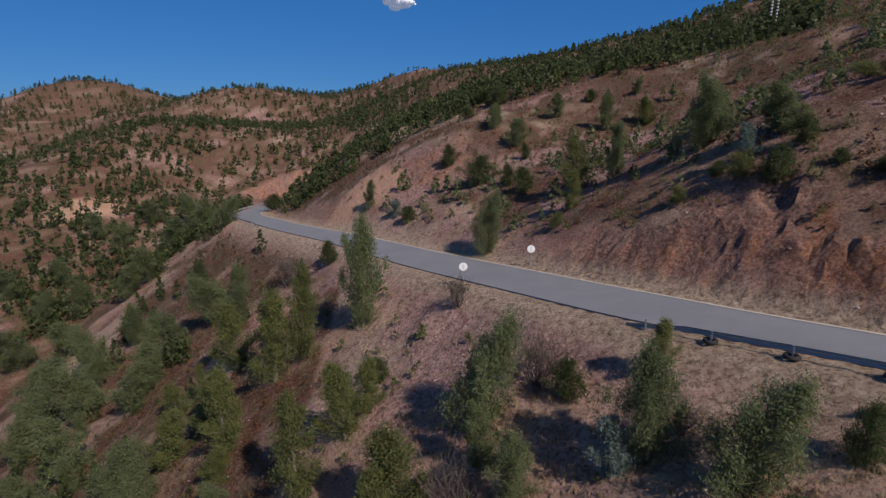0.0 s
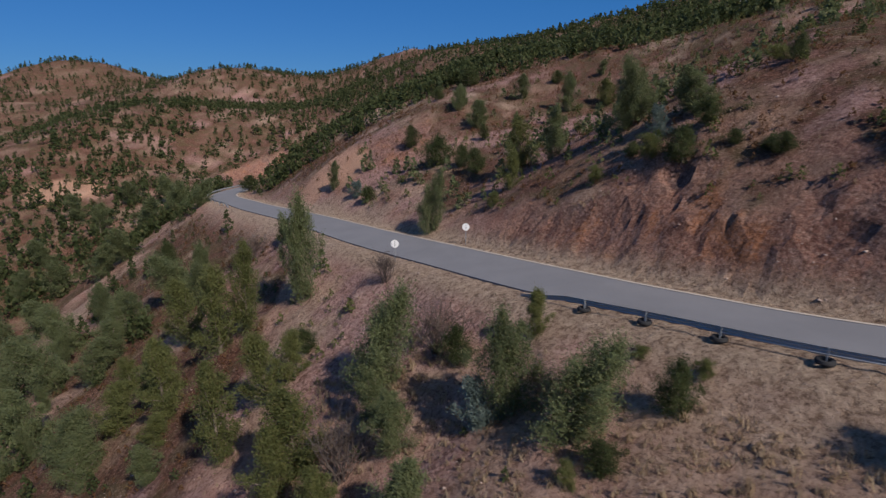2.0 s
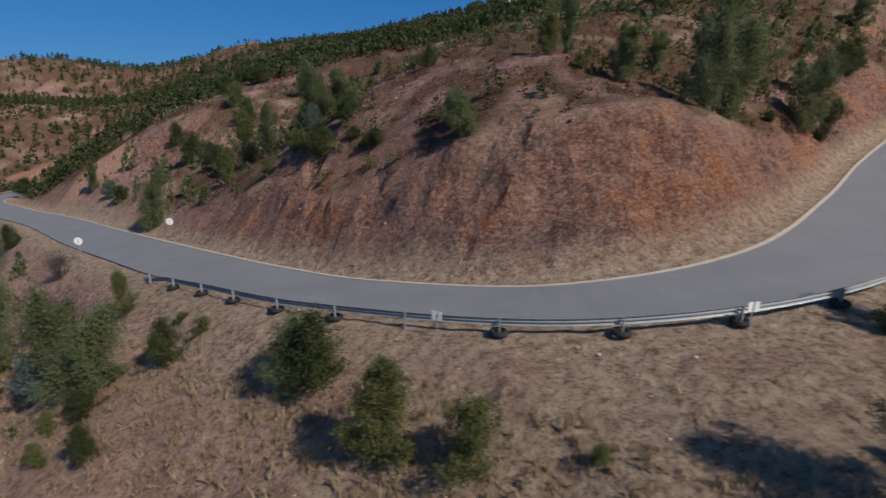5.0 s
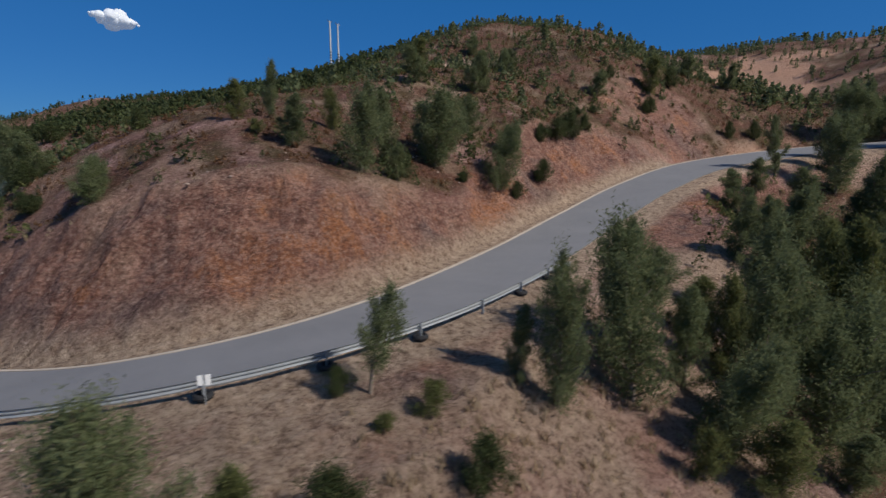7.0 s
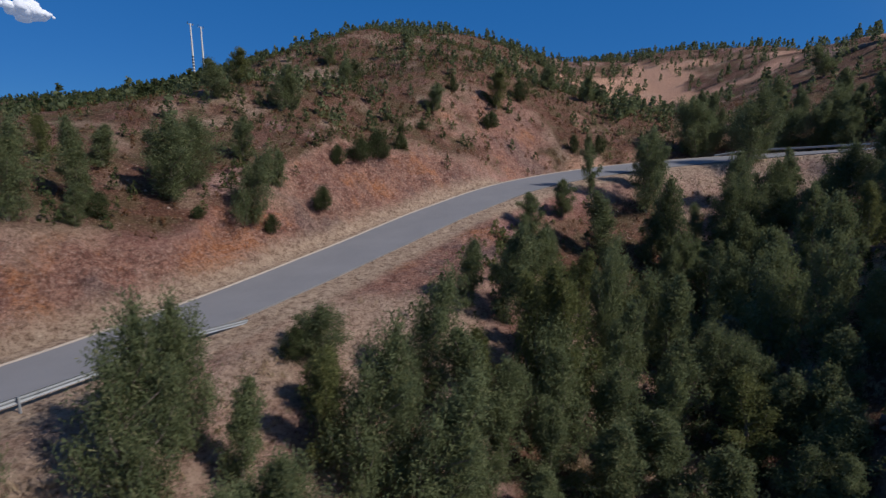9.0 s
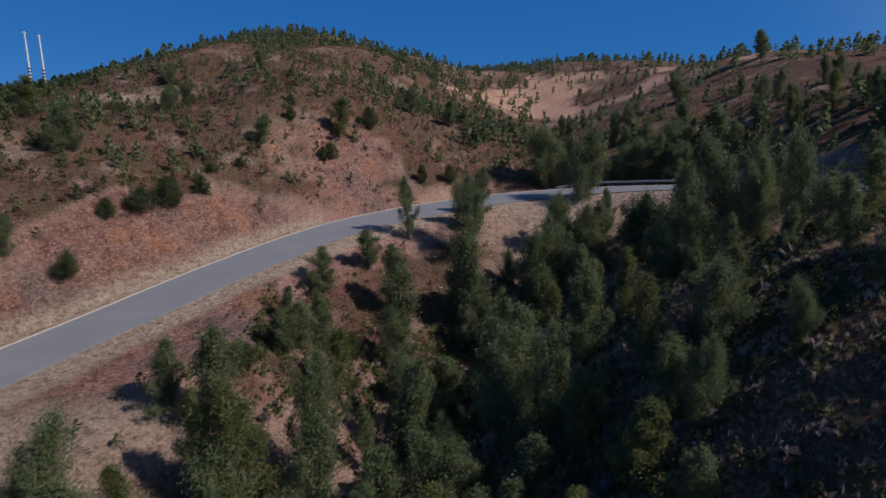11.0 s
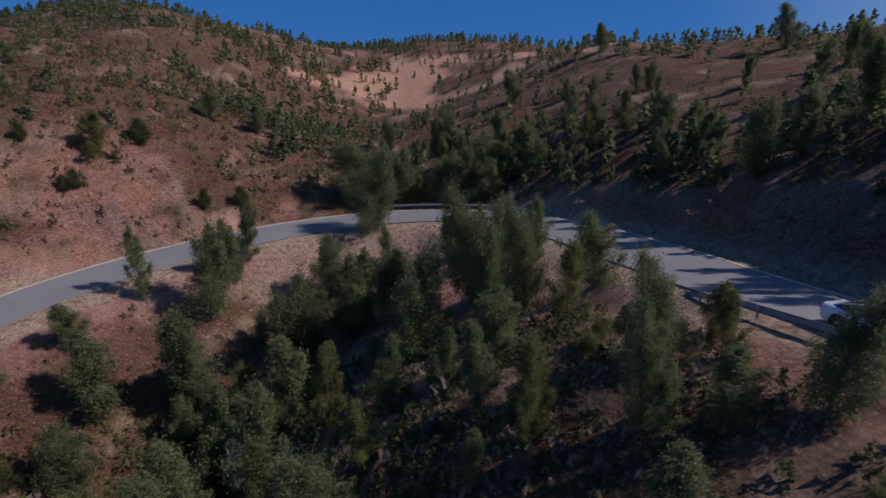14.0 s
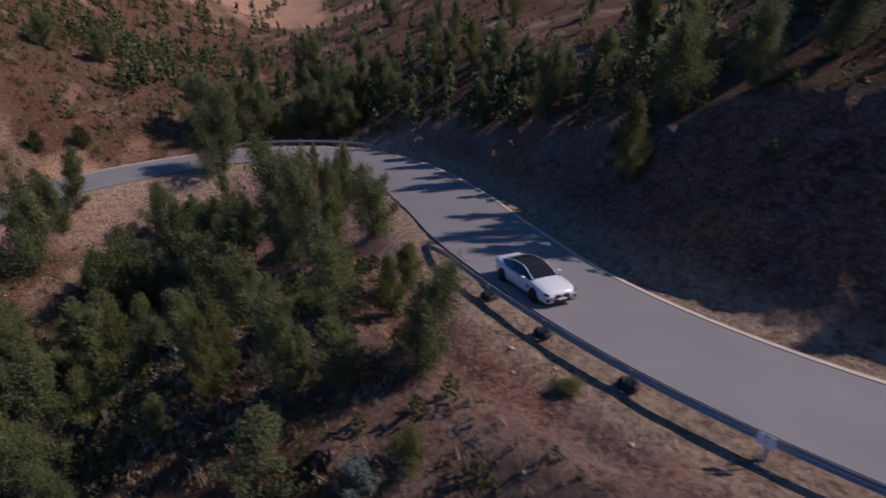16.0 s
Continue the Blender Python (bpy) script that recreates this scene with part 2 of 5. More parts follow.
LEFT_SLOPES = [
    (-150, 250, 6.9, 60), (-270, 460, 12.9, 60), (-150, 400, 17.6, 60), (-90, 370, -7.1, 60), (-330, 460, 3.2, 60), (-300, 460, 10.5, 60),
    (-210, 400, -4.6, 60), (-120, 250, 10.5, 60), (-90, 340, -6.1, 60), (-210, 250, -6, 60), (-300, 430, 12.7, 60),
]
BACK_SLOPES = [
    (0, 490, 8.5, 60), (90, 310, 6.1, 60), (-30, 490, 17.2, 60), (0, 340, 6.5, 60), (-60, 430, -8.2, 60), (210, 280, -4.8, 60), (120, 460, 7.6, 60),
    (150, 370, 9.3, 60), (60, 460, 5.1, 60), (0, 370, 5.6, 60),
]
SPURS = [
    (112, 26, -5.5, 32), (48, 58, 7.7, 32), (128, -54, 11.1, 32), (128, 106, 5.4, 32), (176, 74, -0.1, 32), (64, -54, -4.7, 32), (176, -54, 4.8, 32),
    (176, 122, 5.8, 32), (0, -54, -4, 32), (176, -6, 4.7, 32), (176, 90, -6, 32), (-64, 122, -4, 32), (-32, 58, -2.7, 32), (80, 90, 3.3, 32),
    (160, 42, -1.8, 32), (-16, 106, 2.9, 32), (112, 122, 3.7, 32), (160, 122, 4.9, 32), (-64, 90, -3.5, 32), (-16, -54, -3.3, 32), (-64, 26, -3, 32),
    (160, -70, 4.5, 32), (48, 106, 2, 32),
]
HOLLOWS = [
    (42, 22, 7.5, 18), (-21, 31, -4.6, 18), (78, -32, -2.5, 18), (15, 13, 3.8, 18), (33, 49, 5.5, 18), (42, 4, 4.1, 18), (69, 13, 2.1, 18),
    (-30, 31, -3.8, 18), (69, 58, 3.1, 18), (78, -14, -4.4, 18),
]
DELLS = [
    (87, -5, -6.3, 18), (114, -14, 6.7, 18), (87, 67, 3.4, 18), (114, 58, 1.6, 18), (141, 13, -2.8, 18), (159, 67, 3, 18), (96, 40, 0.9, 18),
    (87, -32, -2.2, 18), (123, 31, -5.4, 18), (123, -41, 6.3, 18), (159, -41, 5.3, 18), (159, 22, -2.9, 18), (96, 4, -5.1, 18),
]
KNOLLS = [
    # the first knoll is added only to steepen and shade the upper roadside
    (166, -58, 5, 28), (-23, 35, -10.8, 14), (-9, 49, 1.5, 14), (5, 70, 1.2, 14), (26, 21, -1.6, 14), (26, 42, 1, 14), (40, 0, 3.4, 14),
    (47, 35, 2.8, 14), (47, 63, 2.4, 14), (61, 0, -1, 14), (89, 35, 3.8, 14), (89, 7, 3.7, 14), (89, 28, 1.7, 14),
    (96, 70, -1.4, 14), (110, 14, -3.3, 14), (110, 70, 4, 14), (110, 21, -3.5, 14), (117, 49, -2.6, 14), (124, 70, 0.8, 14),
    (131, 70, 2.7, 14), (152, -7, 1, 14),
]
SHOULDERS = [
    (-54, 77, -5.5, 26), (-2, 90, 2.5, 26), (-2, 103, 2, 26), (11, 129, 1.8, 26), (37, 90, -5.9, 26), (76, 51, 0.9, 26),
    (102, 129, 0.8, 26), (102, 116, 0.8, 26), (128, 90, 3.2, 26), (141, 38, -5.7, 26), (141, 116, -2.2, 26), (-50, 75, -9.7, 50),
    (-25, 100, -2.6, 50), (100, 200, -1.3, 50), (125, 175, -2.3, 50), (125, 225, 0.6, 50), (125, 150, -0.5, 50), (150, 0, -1.5, 50),
    (200, 50, -1.5, 50), (200, -50, -1.2, 50),
]
CRESTS = [
    (200, 150, 0.4, 50), (225, 125, -2.7, 50), (225, 50, -0.3, 50), (250, 200, -5.2, 50), (275, 25, 0.8, 50), (300, 175, 4.5, 50),
    (300, 200, -0.7, 50), (300, 25, 1.4, 50), (300, 100, -0.3, 50), (-305, 445, -3.4, 90), (-170, 400, 2.8, 90), (-170, 490, -1, 90),
    (-80, 490, -1.1, 90), (-35, 355, 2.6, 90), (10, 355, -0.4, 90), (55, 400, 4.1, 90), (55, 310, 0.6, 90), (100, 445, -3.1, 90),
    (190, 220, 8.6, 90), (325, 85, 2.8, 90),
]


def glide(rows, steps):
    c = np.array(rows, float)
    p = np.vstack([2 * c[0] - c[1], c, 2 * c[-1] - c[-2]])
    t = np.linspace(0, 1, steps, endpoint=False)[:, None]
    out = []
    for i in range(1, len(p) - 2):
        a, b, d, e = p[i - 1:i + 3]
        out.append(0.5 * (2 * b + (d - a) * t + (2 * a - 5 * b + 4 * d - e) * t ** 2 + (3 * b - a - 3 * d + e) * t ** 3))
    out.append(c[-1:])
    return np.vstack(out)


ROWS_R = np.c_[np.array(ROAD_PLAN), np.array(ROAD_WIDTH), np.array(ROAD_BANK)]
first, last = ROWS_R[0].copy(), ROWS_R[-1].copy()
first[:3] += (4, 46, -3)
last[:3] += (2, -12, 0.4)
LINE = glide(np.vstack([first, ROWS_R, last]), 16)
along = np.r_[0, np.cumsum(np.linalg.norm(np.diff(LINE[:, :2], axis=0), axis=1))]
S_AT = np.arange(0, along[-1], 0.8)
LINE = np.c_[[np.interp(S_AT, along, LINE[:, k]) for k in range(5)]].T
TAN = np.gradient(LINE[:, :2], axis=0)
TAN /= np.linalg.norm(TAN, axis=1)[:, None]
OUT = np.c_[TAN[:, 1], -TAN[:, 0]]


def at_road(s, side):
    """A place on the road at s metres along it and side metres right of its middle: x, y, z, heading."""
    v = [np.interp(s, S_AT, LINE[:, k]) for k in range(5)]
    tx, ty = np.interp(s, S_AT, TAN[:, 0]), np.interp(s, S_AT, TAN[:, 1])
    return v[0] + ty * side, v[1] - tx * side, v[2] + v[4] * side, math.atan2(ty, tx)


def road_near(x, y):
    """Station index and signed offset to the right of the road's middle, for arrays of places."""
    k = np.empty(x.shape, int)
    for a in range(0, len(x), 8000):
        dx = x[a:a + 8000, None] - LINE[None, :, 0]
        dy = y[a:a + 8000, None] - LINE[None, :, 1]
        k[a:a + 8000] = np.argmin(dx * dx + dy * dy, axis=1)
    d = (x - LINE[k, 0]) * OUT[k, 0] + (y - LINE[k, 1]) * OUT[k, 1]
    far = np.hypot(x - LINE[k, 0], y - LINE[k, 1])
    return k, np.where(d < 0, -far, far)


def hash2(i, j, seed):
    v = np.sin(i * 127.1 + j * 311.7 + seed * 74.7) * 43758.5453
    return v - np.floor(v)


def value_noise(x, y, size, seed):
    u, v = x / size, y / size
    i, j = np.floor(u), np.floor(v)
    f, g = u - i, v - j
    f, g = f * f * (3 - 2 * f), g * g * (3 - 2 * g)
    a, b, c, d = hash2(i, j, seed), hash2(i + 1, j, seed), hash2(i, j + 1, seed), hash2(i + 1, j + 1, seed)
    return (a * (1 - f) + b * f) * (1 - g) + (c * (1 - f) + d * f) * g - 0.5


def uncut_slope(x, y):
    z = np.full(x.shape, -20.0)
    for cx, cy, h, r in RIDGES + HILLS + SLOPES + RIDGE_SLOPES + LEFT_SLOPES + BACK_SLOPES + SPURS + HOLLOWS + DELLS + KNOLLS + SHOULDERS + CRESTS + FAR_HILLS:
        z += h * np.exp(-((x - cx) ** 2 + (y - cy) ** 2) / (r * r))
    return z


FAR_HILLS = [(2300, 1150, 230, 420), (-1900, -600, 90, 500), (300, -1600, 90, 500)]


def ground(x, y):
    """Height of the ground, and how much of the place is a cutting or a verge."""
    x, y = np.asarray(x, float), np.asarray(y, float)
    nat = uncut_slope(x, y)
    k, d = road_near(x, y)
    w = LINE[k, 3] / 2
    q = np.abs(d) - w
    far = np.clip(q / 6, 0, 1)
    nat = nat + far * (value_noise(x, y, 22, 1) * 2.6 + value_noise(x, y, 9, 2) * 1.3 + value_noise(x, y, 3.7, 3) * 0.5)
    edge = LINE[k, 2] + LINE[k, 4] * np.clip(d, -w, w)
    wide = np.where(d > 0, 1.9, 1.5)
    q2 = np.maximum(0, q - wide)
    crag = value_noise(x, y, 4.5, 4) * 1.8 + value_noise(x, y, 2.1, 5) * 1.2 + value_noise(x, y, 1.1, 6) * 0.8
    edge2 = edge - np.where(d > 0, 0.18 * np.clip(q, 0, 1.9), 0)
    hi = edge2 + 0.04 + q2 * np.where(d < 0, 1.12, np.clip(q2 / 25 - 0.9, -0.10, 0.6)) + np.clip(q2 / 3, 0, 1) * np.where(d < 0, crag, 0.15 * crag)
    lo = edge2 - 0.04 - q2 * 0.62 + np.clip(q2 / 3, 0, 1) * crag * 0.4
    z = np.clip(nat, lo, hi)
    cut = np.clip((nat - hi) / 0.8, 0, 1) * np.clip(q2 / 0.8, 0, 1) * (q < 40)
    z = np.where(q < 0.35, edge - 0.14, np.where(q < wide, edge2 - 0.03, z))
    rough = value_noise(x, y, 1.6, 7) * 0.35 * np.clip(q2 / 2, 0, 1) + value_noise(x, y, 0.9, 8) * 0.16 * np.clip(q2, 0, 1)
    verge = np.clip(1.25 - q2 / 1.2, 0, 1) * (q < 6)
    return z + rough, cut, verge, q, d


def height(x, y):
    return float(ground(np.array([x]), np.array([y]))[0][0])


def mesh_object(name, verts, faces, mat, smooth=False):
    me = bpy.data.meshes.new(name)
    me.from_pydata([tuple(v) for v in verts], [], [tuple(f) for f in faces])
    me.materials.append(mat)
    if smooth:
        me.shade_smooth()
    return new(name, me)


def lines(lo, hi, step, reach, grow=1.13):
    mid = list(np.arange(lo, hi + step / 2, step))
    out, a, b = [], step, mid[-1]
    while b < reach:
        a = min(a * grow, 120)
        b += a
        out.append(b)
    inn, a, b = [], step, mid[0]
    while b > -reach:
        a = min(a * grow, 120)
        b -= a
        inn.append(b)
    return np.array(inn[::-1] + mid + out)


def build_ground():
    gx, gy = lines(-32, 168, 0.72, 2600, 1.035), lines(-50, 70, 0.72, 2600, 1.035)
    x, y = np.meshgrid(gx, gy)
    z, cut, verge, q, d = ground(x.ravel(), y.ravel())
    x, y = x.ravel(), y.ravel()
    ny, nx = len(gy), len(gx)
    i = np.arange(ny * nx).reshape(ny, nx)
    faces = np.c_[i[:-1, :-1].ravel(), i[:-1, 1:].ravel(), i[1:, 1:].ravel(), i[1:, :-1].ravel()]
    me = bpy.data.meshes.new("ground")
    me.vertices.add(len(x))
    me.vertices.foreach_set("co", np.c_[x, y, z].ravel())
    me.loops.add(faces.size)
    me.loops.foreach_set("vertex_index", faces.ravel())
    me.polygons.add(len(faces))
    me.polygons.foreach_set("loop_start", np.arange(0, faces.size, 4))
    me.polygons.foreach_set("loop_total", np.full(len(faces), 4))
    me.update(calc_edges=True)
    zg = z.reshape(ny, nx)
    steep = np.hypot(np.gradient(zg, gx, axis=1), np.gradient(zg, gy, axis=0)).ravel()
    bare = np.exp(-(((x + 8) / 17) ** 2 + ((y - 100) / 15) ** 2)) + np.exp(-(((x - 27) / 22) ** 2 + ((y - 80) / 30) ** 2)) + 0.8 * 0.5 * np.exp(-(((x - 118) / 16) ** 2 + ((y - 47) / 5) ** 2))
    rocky = np.clip((steep - 0.55) * 3 + value_noise(x, y, 12, 18) * 1.4 + value_noise(x, y, 4, 19) * 0.9 + 1.1 * np.minimum(1, bare) - 0.95, 0, 0.9)
    rocky *= np.clip((q - 2) / 3, 0, 1) * (q < 90) * np.where(d < 0, 1.0, 0.15)
    straw = np.exp(-(((x - 36) / 20) ** 2 + ((y - 2) / 9) ** 2)) * (d > 0)
    verge = np.maximum(verge, np.clip(straw * 1.3 + value_noise(x, y, 5, 27) * 0.9 + value_noise(x, y, 1.8, 28) * 0.6 - 0.2, 0, 0.9))
    crisp = cut[faces].mean(axis=1) > 0.35
    cut = np.maximum(cut, rocky)
    heath = heath_share(x, y, q, d)
    sand = sand_share(x, y)
    for name, v in (("cut", cut), ("verge", verge), ("heath", heath * (1 - cut) * (1 - verge)), ("sand", sand), ("scree", scree_share(x, y, q, d))):
        me.attributes.new(name, "FLOAT", "POINT").data.foreach_set("value", v.astype(np.float32))
    me.materials.append(EARTH)
    me.polygons.foreach_set("use_smooth", ~crisp)
    tagged(new("ground", me), "dry reddish hillside earth with straw, brown heath and rock cuttings", "ground", kind="structure")


def heath_share(x, y, q, d):
    h = 1.1 * value_noise(x, y, 30, 11) + 0.8 * value_noise(x, y, 11, 12) + 0.6 * value_noise(x, y, 4, 13) + 0.35 * value_noise(x, y, 1.5, 16)
    up = np.where(q > 45, 0.75 + 0.7 * value_noise(x, y, 65, 17), np.where(d < 0, np.clip((q - 4) / 11, -0.1, 0.62), np.where((x < -12) | (y > 100), 0.45, -0.5))) + 0.7 * np.exp(-(((x - 36) / 20) ** 2 + ((y - 42) / 14) ** 2))
    # heath thickened here: dark growth, and partly shade painted into the hillside
    up = up + 1.6 * (d < 0) * np.exp(-(((x - 155) / 26) ** 2 + ((y + 25) / 42) ** 2))
    up = up + 0.95 * (d < 0) * np.exp(-(((x - 110) / 30) ** 2 + ((y - 56) / 17) ** 2))
    up = up + 1.1 * (d > 0) * np.exp(-(((x - 103) / 20) ** 2 + ((y - 22) / 10) ** 2))
    # heath floor of the lower wood, its colour partly standing in for shade
    up = up + 1.3 * (d > 0) * np.exp(-(((x - 78) / 15) ** 2 + ((y + 4) / 9) ** 2))
    # the added heath in the hollow is partly painted tree shade
    up = up - 0.9 * np.exp(-(((x - 27) / 20) ** 2 + ((y - 112) / 13) ** 2)) + 1.2 * np.exp(-(((x - 106) / 15) ** 2 + ((y + 18) / 24) ** 2))
    return np.clip((h + up) * 2.6 + 0.3, 0, 0.95) * np.clip((q - 3) / 4, 0, 1)


def scree_share(x, y, q, d):
    """Pinkish gravel that runs down the bare spurs."""
    front = np.exp(-(((x + 1) / 17) ** 2 + ((y - 36) / 24) ** 2)) * (d > 0)
    spur = np.exp(-(((x + 8) / 15) ** 2 + ((y - 98) / 14) ** 2)) * (d < 0)
    hill = np.exp(-(((x - 30) / 20) ** 2 + ((y - 76) / 24) ** 2)) * (d < 0)
    knee = np.exp(-(((x - 84) / 16) ** 2 + ((y - 50) / 10) ** 2)) * (d < 0) * 0.4
    left = np.exp(-(((x + 75) / 60) ** 2 + ((y - 185) / 40) ** 2)) * 0.4
    core = np.maximum(np.maximum(front, spur), np.maximum(np.maximum(hill, knee), left))
    n = value_noise(x, y, 9, 24) * 1.1 + value_noise(x, y, 3.5, 25) * 0.8 + value_noise(x, y, 1.4, 26) * 0.4
    return np.clip((core + n - 0.48) * 3, 0, 0.85) * np.clip((q - 2) / 2, 0, 1)


def sand_share(x, y):
    n = value_noise(x, y, 14, 14) * 0.8 + value_noise(x, y, 5, 15) * 0.5
    bank = np.exp(-(((x - 228) / 36) ** 2 + ((y - 116) / 23) ** 2))
    left = np.exp(-(((x + 112) / 13) ** 2 + ((y - 162) / 9) ** 2))
    spur = np.exp(-(((x + 14) / 9) ** 2 + ((y - 101) / 9) ** 2)) * 0.8
    ochre = np.exp(-(((x - 139) / 13) ** 2 + ((y - 47) / 6) ** 2)) * 0.8
    pale = np.exp(-(((x - 38) / 10) ** 2 + ((y - 0.5) / 5) ** 2)) * 0.7
    rows = np.exp(-(((x - 250) / 34) ** 2 + ((y - 75) / 42) ** 2)) * 0.52
    core = np.maximum(np.maximum(np.maximum(bank, left), np.maximum(spur, rows)), np.maximum(ochre, pale))
    return np.clip((core + n * 1.2 * np.minimum(1, core * 3) - 0.42) * 4, 0, 0.95)


def ribbon(name, s0, s1, a, b, lift, mat, thick=0.25, step=1.6):
    """A slab along the road between the offsets a and b (functions of half the width), lifted above its surface."""
    v, f = [], []
    ss = np.arange(s0, s1, step)
    for s in ss:
        w = np.interp(s, S_AT, LINE[:, 3]) / 2
        for o in (a(w), b(w)):
            x, y, z, _ = at_road(s, o)
            v += [(x, y, z + lift), (x, y, z + lift - thick)]
    for k in range(len(ss) - 1):
        i = 4 * k
        f += [(i, i + 4, i + 6, i + 2), (i, i + 1, i + 5, i + 4), (i + 2, i + 6, i + 7, i + 3)]
    return mesh_object(name, v, f, mat, False)


build_ground()
S_END = S_AT[-1]
tagged(ribbon("road", 2, S_END - 2, lambda w: -w, lambda w: w, 0.0, ASPHALT), "worn grey asphalt mountain road without lane lines", "road", kind="structure")
tagged(ribbon("kerb", 4, S_END - 4, lambda w: -w - 0.30, lambda w: -w - 0.02, 0.03, KERB, 0.3), "pale concrete gutter along the hill side of the road", "kerb", kind="structure")


# ---------- guard rails ----------
def part(name, bm, mat, parent, label=""):
    me = bpy.data.meshes.new(name)
    bm.to_mesh(me)
    bm.free()
    me.materials.append(mat)
    ob = new(name, me)
    ob.parent = parent
    if label:
        ob["label"] = label
    return ob


def box(bm, size, m):
    r = bmesh.ops.create_cube(bm, size=1)
    bmesh.ops.transform(bm, matrix=m @ Matrix.Diagonal((*size, 1)), verts=r["verts"])
    return r["verts"]


def rod(bm, r0, r1, h, m, n=10):
    r = bmesh.ops.create_cone(bm, cap_ends=True, segments=n, radius1=r0, radius2=r1, depth=h)
    bmesh.ops.transform(bm, matrix=m @ Matrix.Translation((0, 0, h / 2)), verts=r["verts"])
    return r["verts"]


def post_mesh():
    bm = bmesh.new()
    box(bm, (0.012, 0.12, 0.86), pose(0, 0, 0.33))
    box(bm, (0.06, 0.012, 0.86), pose(0.03, 0.06, 0.33))
    box(bm, (0.06, 0.012, 0.86), pose(0.03, -0.06, 0.33))
    return bm


def tyre_mesh():
    bm = bmesh.new()
    n, k = 20, 8
    ring = []
    for i in range(n):
        a = 2 * math.pi * i / n
        ring.append([bm.verts.new(((0.29 + 0.12 * math.cos(b)) * math.cos(a), (0.29 + 0.12 * math.cos(b)) * math.sin(a), 0.13 + 0.13 * math.sin(b)))
                     for b in [2 * math.pi * j / k for j in range(k)]])
    for i in range(n):
        for j in range(k):
            bm.faces.new((ring[i][j], ring[(i + 1) % n][j], ring[(i + 1) % n][(j + 1) % k], ring[i][(j + 1) % k]))
    return bm


def guard_rail(s0, s1, side, label, tyres=(), off=0.85, sink=0.2):
    x, y, z, _ = at_road((s0 + s1) / 2, 0)
    rail = new("guard_rail")
    rail.location = (x, y, z)
    tagged(rail, label, "guard rail", "guard rails")
    prof = [(0.0, 0.42), (0.02, 0.44), (0.08, 0.48), (0.08, 0.53), (0.02, 0.56), (0.02, 0.60), (0.08, 0.63), (0.08, 0.68), (0.02, 0.72), (0.0, 0.74)]
    sgn = -1 if side > 0 else 1
    v, f = [], []
    ss = np.arange(s0, s1, 1.0)
    for s in ss:
        w = np.interp(s, S_AT, LINE[:, 3]) / 2
        drop = -0.5 * max(0, 1 - (s - s0) / 4) - 0.5 * max(0, 1 - (s1 - s) / 4)
        px, py, pz, hd = at_road(s, math.copysign(w + off, side))
        pz -= sink
        nx, ny = math.sin(hd) * sgn, -math.cos(hd) * sgn
        for back in (0.0, -0.012):
            for o, h in prof:
                v.append((px + nx * (o + back) - x, py + ny * (o + back) - y, pz + h + drop - z))
    m = len(prof)
    for k in range(len(ss) - 1):
        i = 2 * m * k
        for j in range(m - 1):
            f += [(i + j, i + j + 1, i + 2 * m + j + 1, i + 2 * m + j), (i + m + j, i + 3 * m + j, i + 3 * m + j + 1, i + m + j + 1)]
        f += [(i, i + 2 * m, i + 3 * m, i + m), (i + m - 1, i + 2 * m - 1, i + 4 * m - 1, i + 3 * m - 1)]
    beam = mesh_object("beam", v, f, STEEL)
    beam.parent = rail
    first_post = first_tyre = None
    for k, s in enumerate(np.arange(s0 + 1.5, s1 - 1, 4.0)):
        w = np.interp(s, S_AT, LINE[:, 3]) / 2
        px, py, pz, hd = at_road(s, math.copysign(w + off + 0.10, side))
        pz -= sink
        m4 = pose(px - x, py - y, pz - z, 0, 0, math.degrees(hd))
        if first_post is None:
            first_post = part("post", post_mesh(), STEEL, rail)
            ob = first_post
        else:
            ob = new("post", first_post.data)
            ob.parent = rail
        ob.matrix_basis = m4
        if tyres and tyres[k % len(tyres)]:
            if first_tyre is None:
                first_tyre = part("tyre", tyre_mesh(), RUBBER, rail, "black tyre round the foot of the post")
                ob = first_tyre
            else:
                ob = new("tyre", first_tyre.data)
                ob.parent = rail
                ob["label"] = "black tyre round the foot of the post"
            gz = height(px, py)
            ob.matrix_basis = pose(px - x, py - y, gz - z + 0.02)
    return rail


def station(x, y):
    k, d = road_near(np.array([float(x)]), np.array([float(y)]))
    return float(S_AT[k[0]]), float(d[0])


# ---------- plants ----------
def leaf_cloud(rng, centres, radii, count, size, droop=0.5):
    """Vertices and faces of many small leaf blades round the clump centres."""
    k = rng.integers(0, len(centres), count)
    p = centres[k] + rng.normal(0, 0.55, (count, 3)) * radii[k][:, None] * ((1, 1, 1.7) if droop > 0 else (1, 1, 1))
    a = rng.normal(0, 1, (count, 3))
    a[:, 2] -= droop * 2.6
    a /= np.linalg.norm(a, axis=1)[:, None]
    b = np.cross(a, rng.normal(0, 1, (count, 3)))
    b /= np.linalg.norm(b, axis=1)[:, None] + 1e-6
    ln = size * rng.uniform(0.6, 1.3, count)[:, None]
    wd = ln * rng.uniform(0.16, 0.34, count)[:, None]
    v = np.stack([p - a * ln / 2 + b * wd / 2, p - a * ln / 2 - b * wd / 2, p + a * ln / 2], axis=1).reshape(-1, 3)
    f = np.arange(count * 3).reshape(-1, 3)
    return v, f


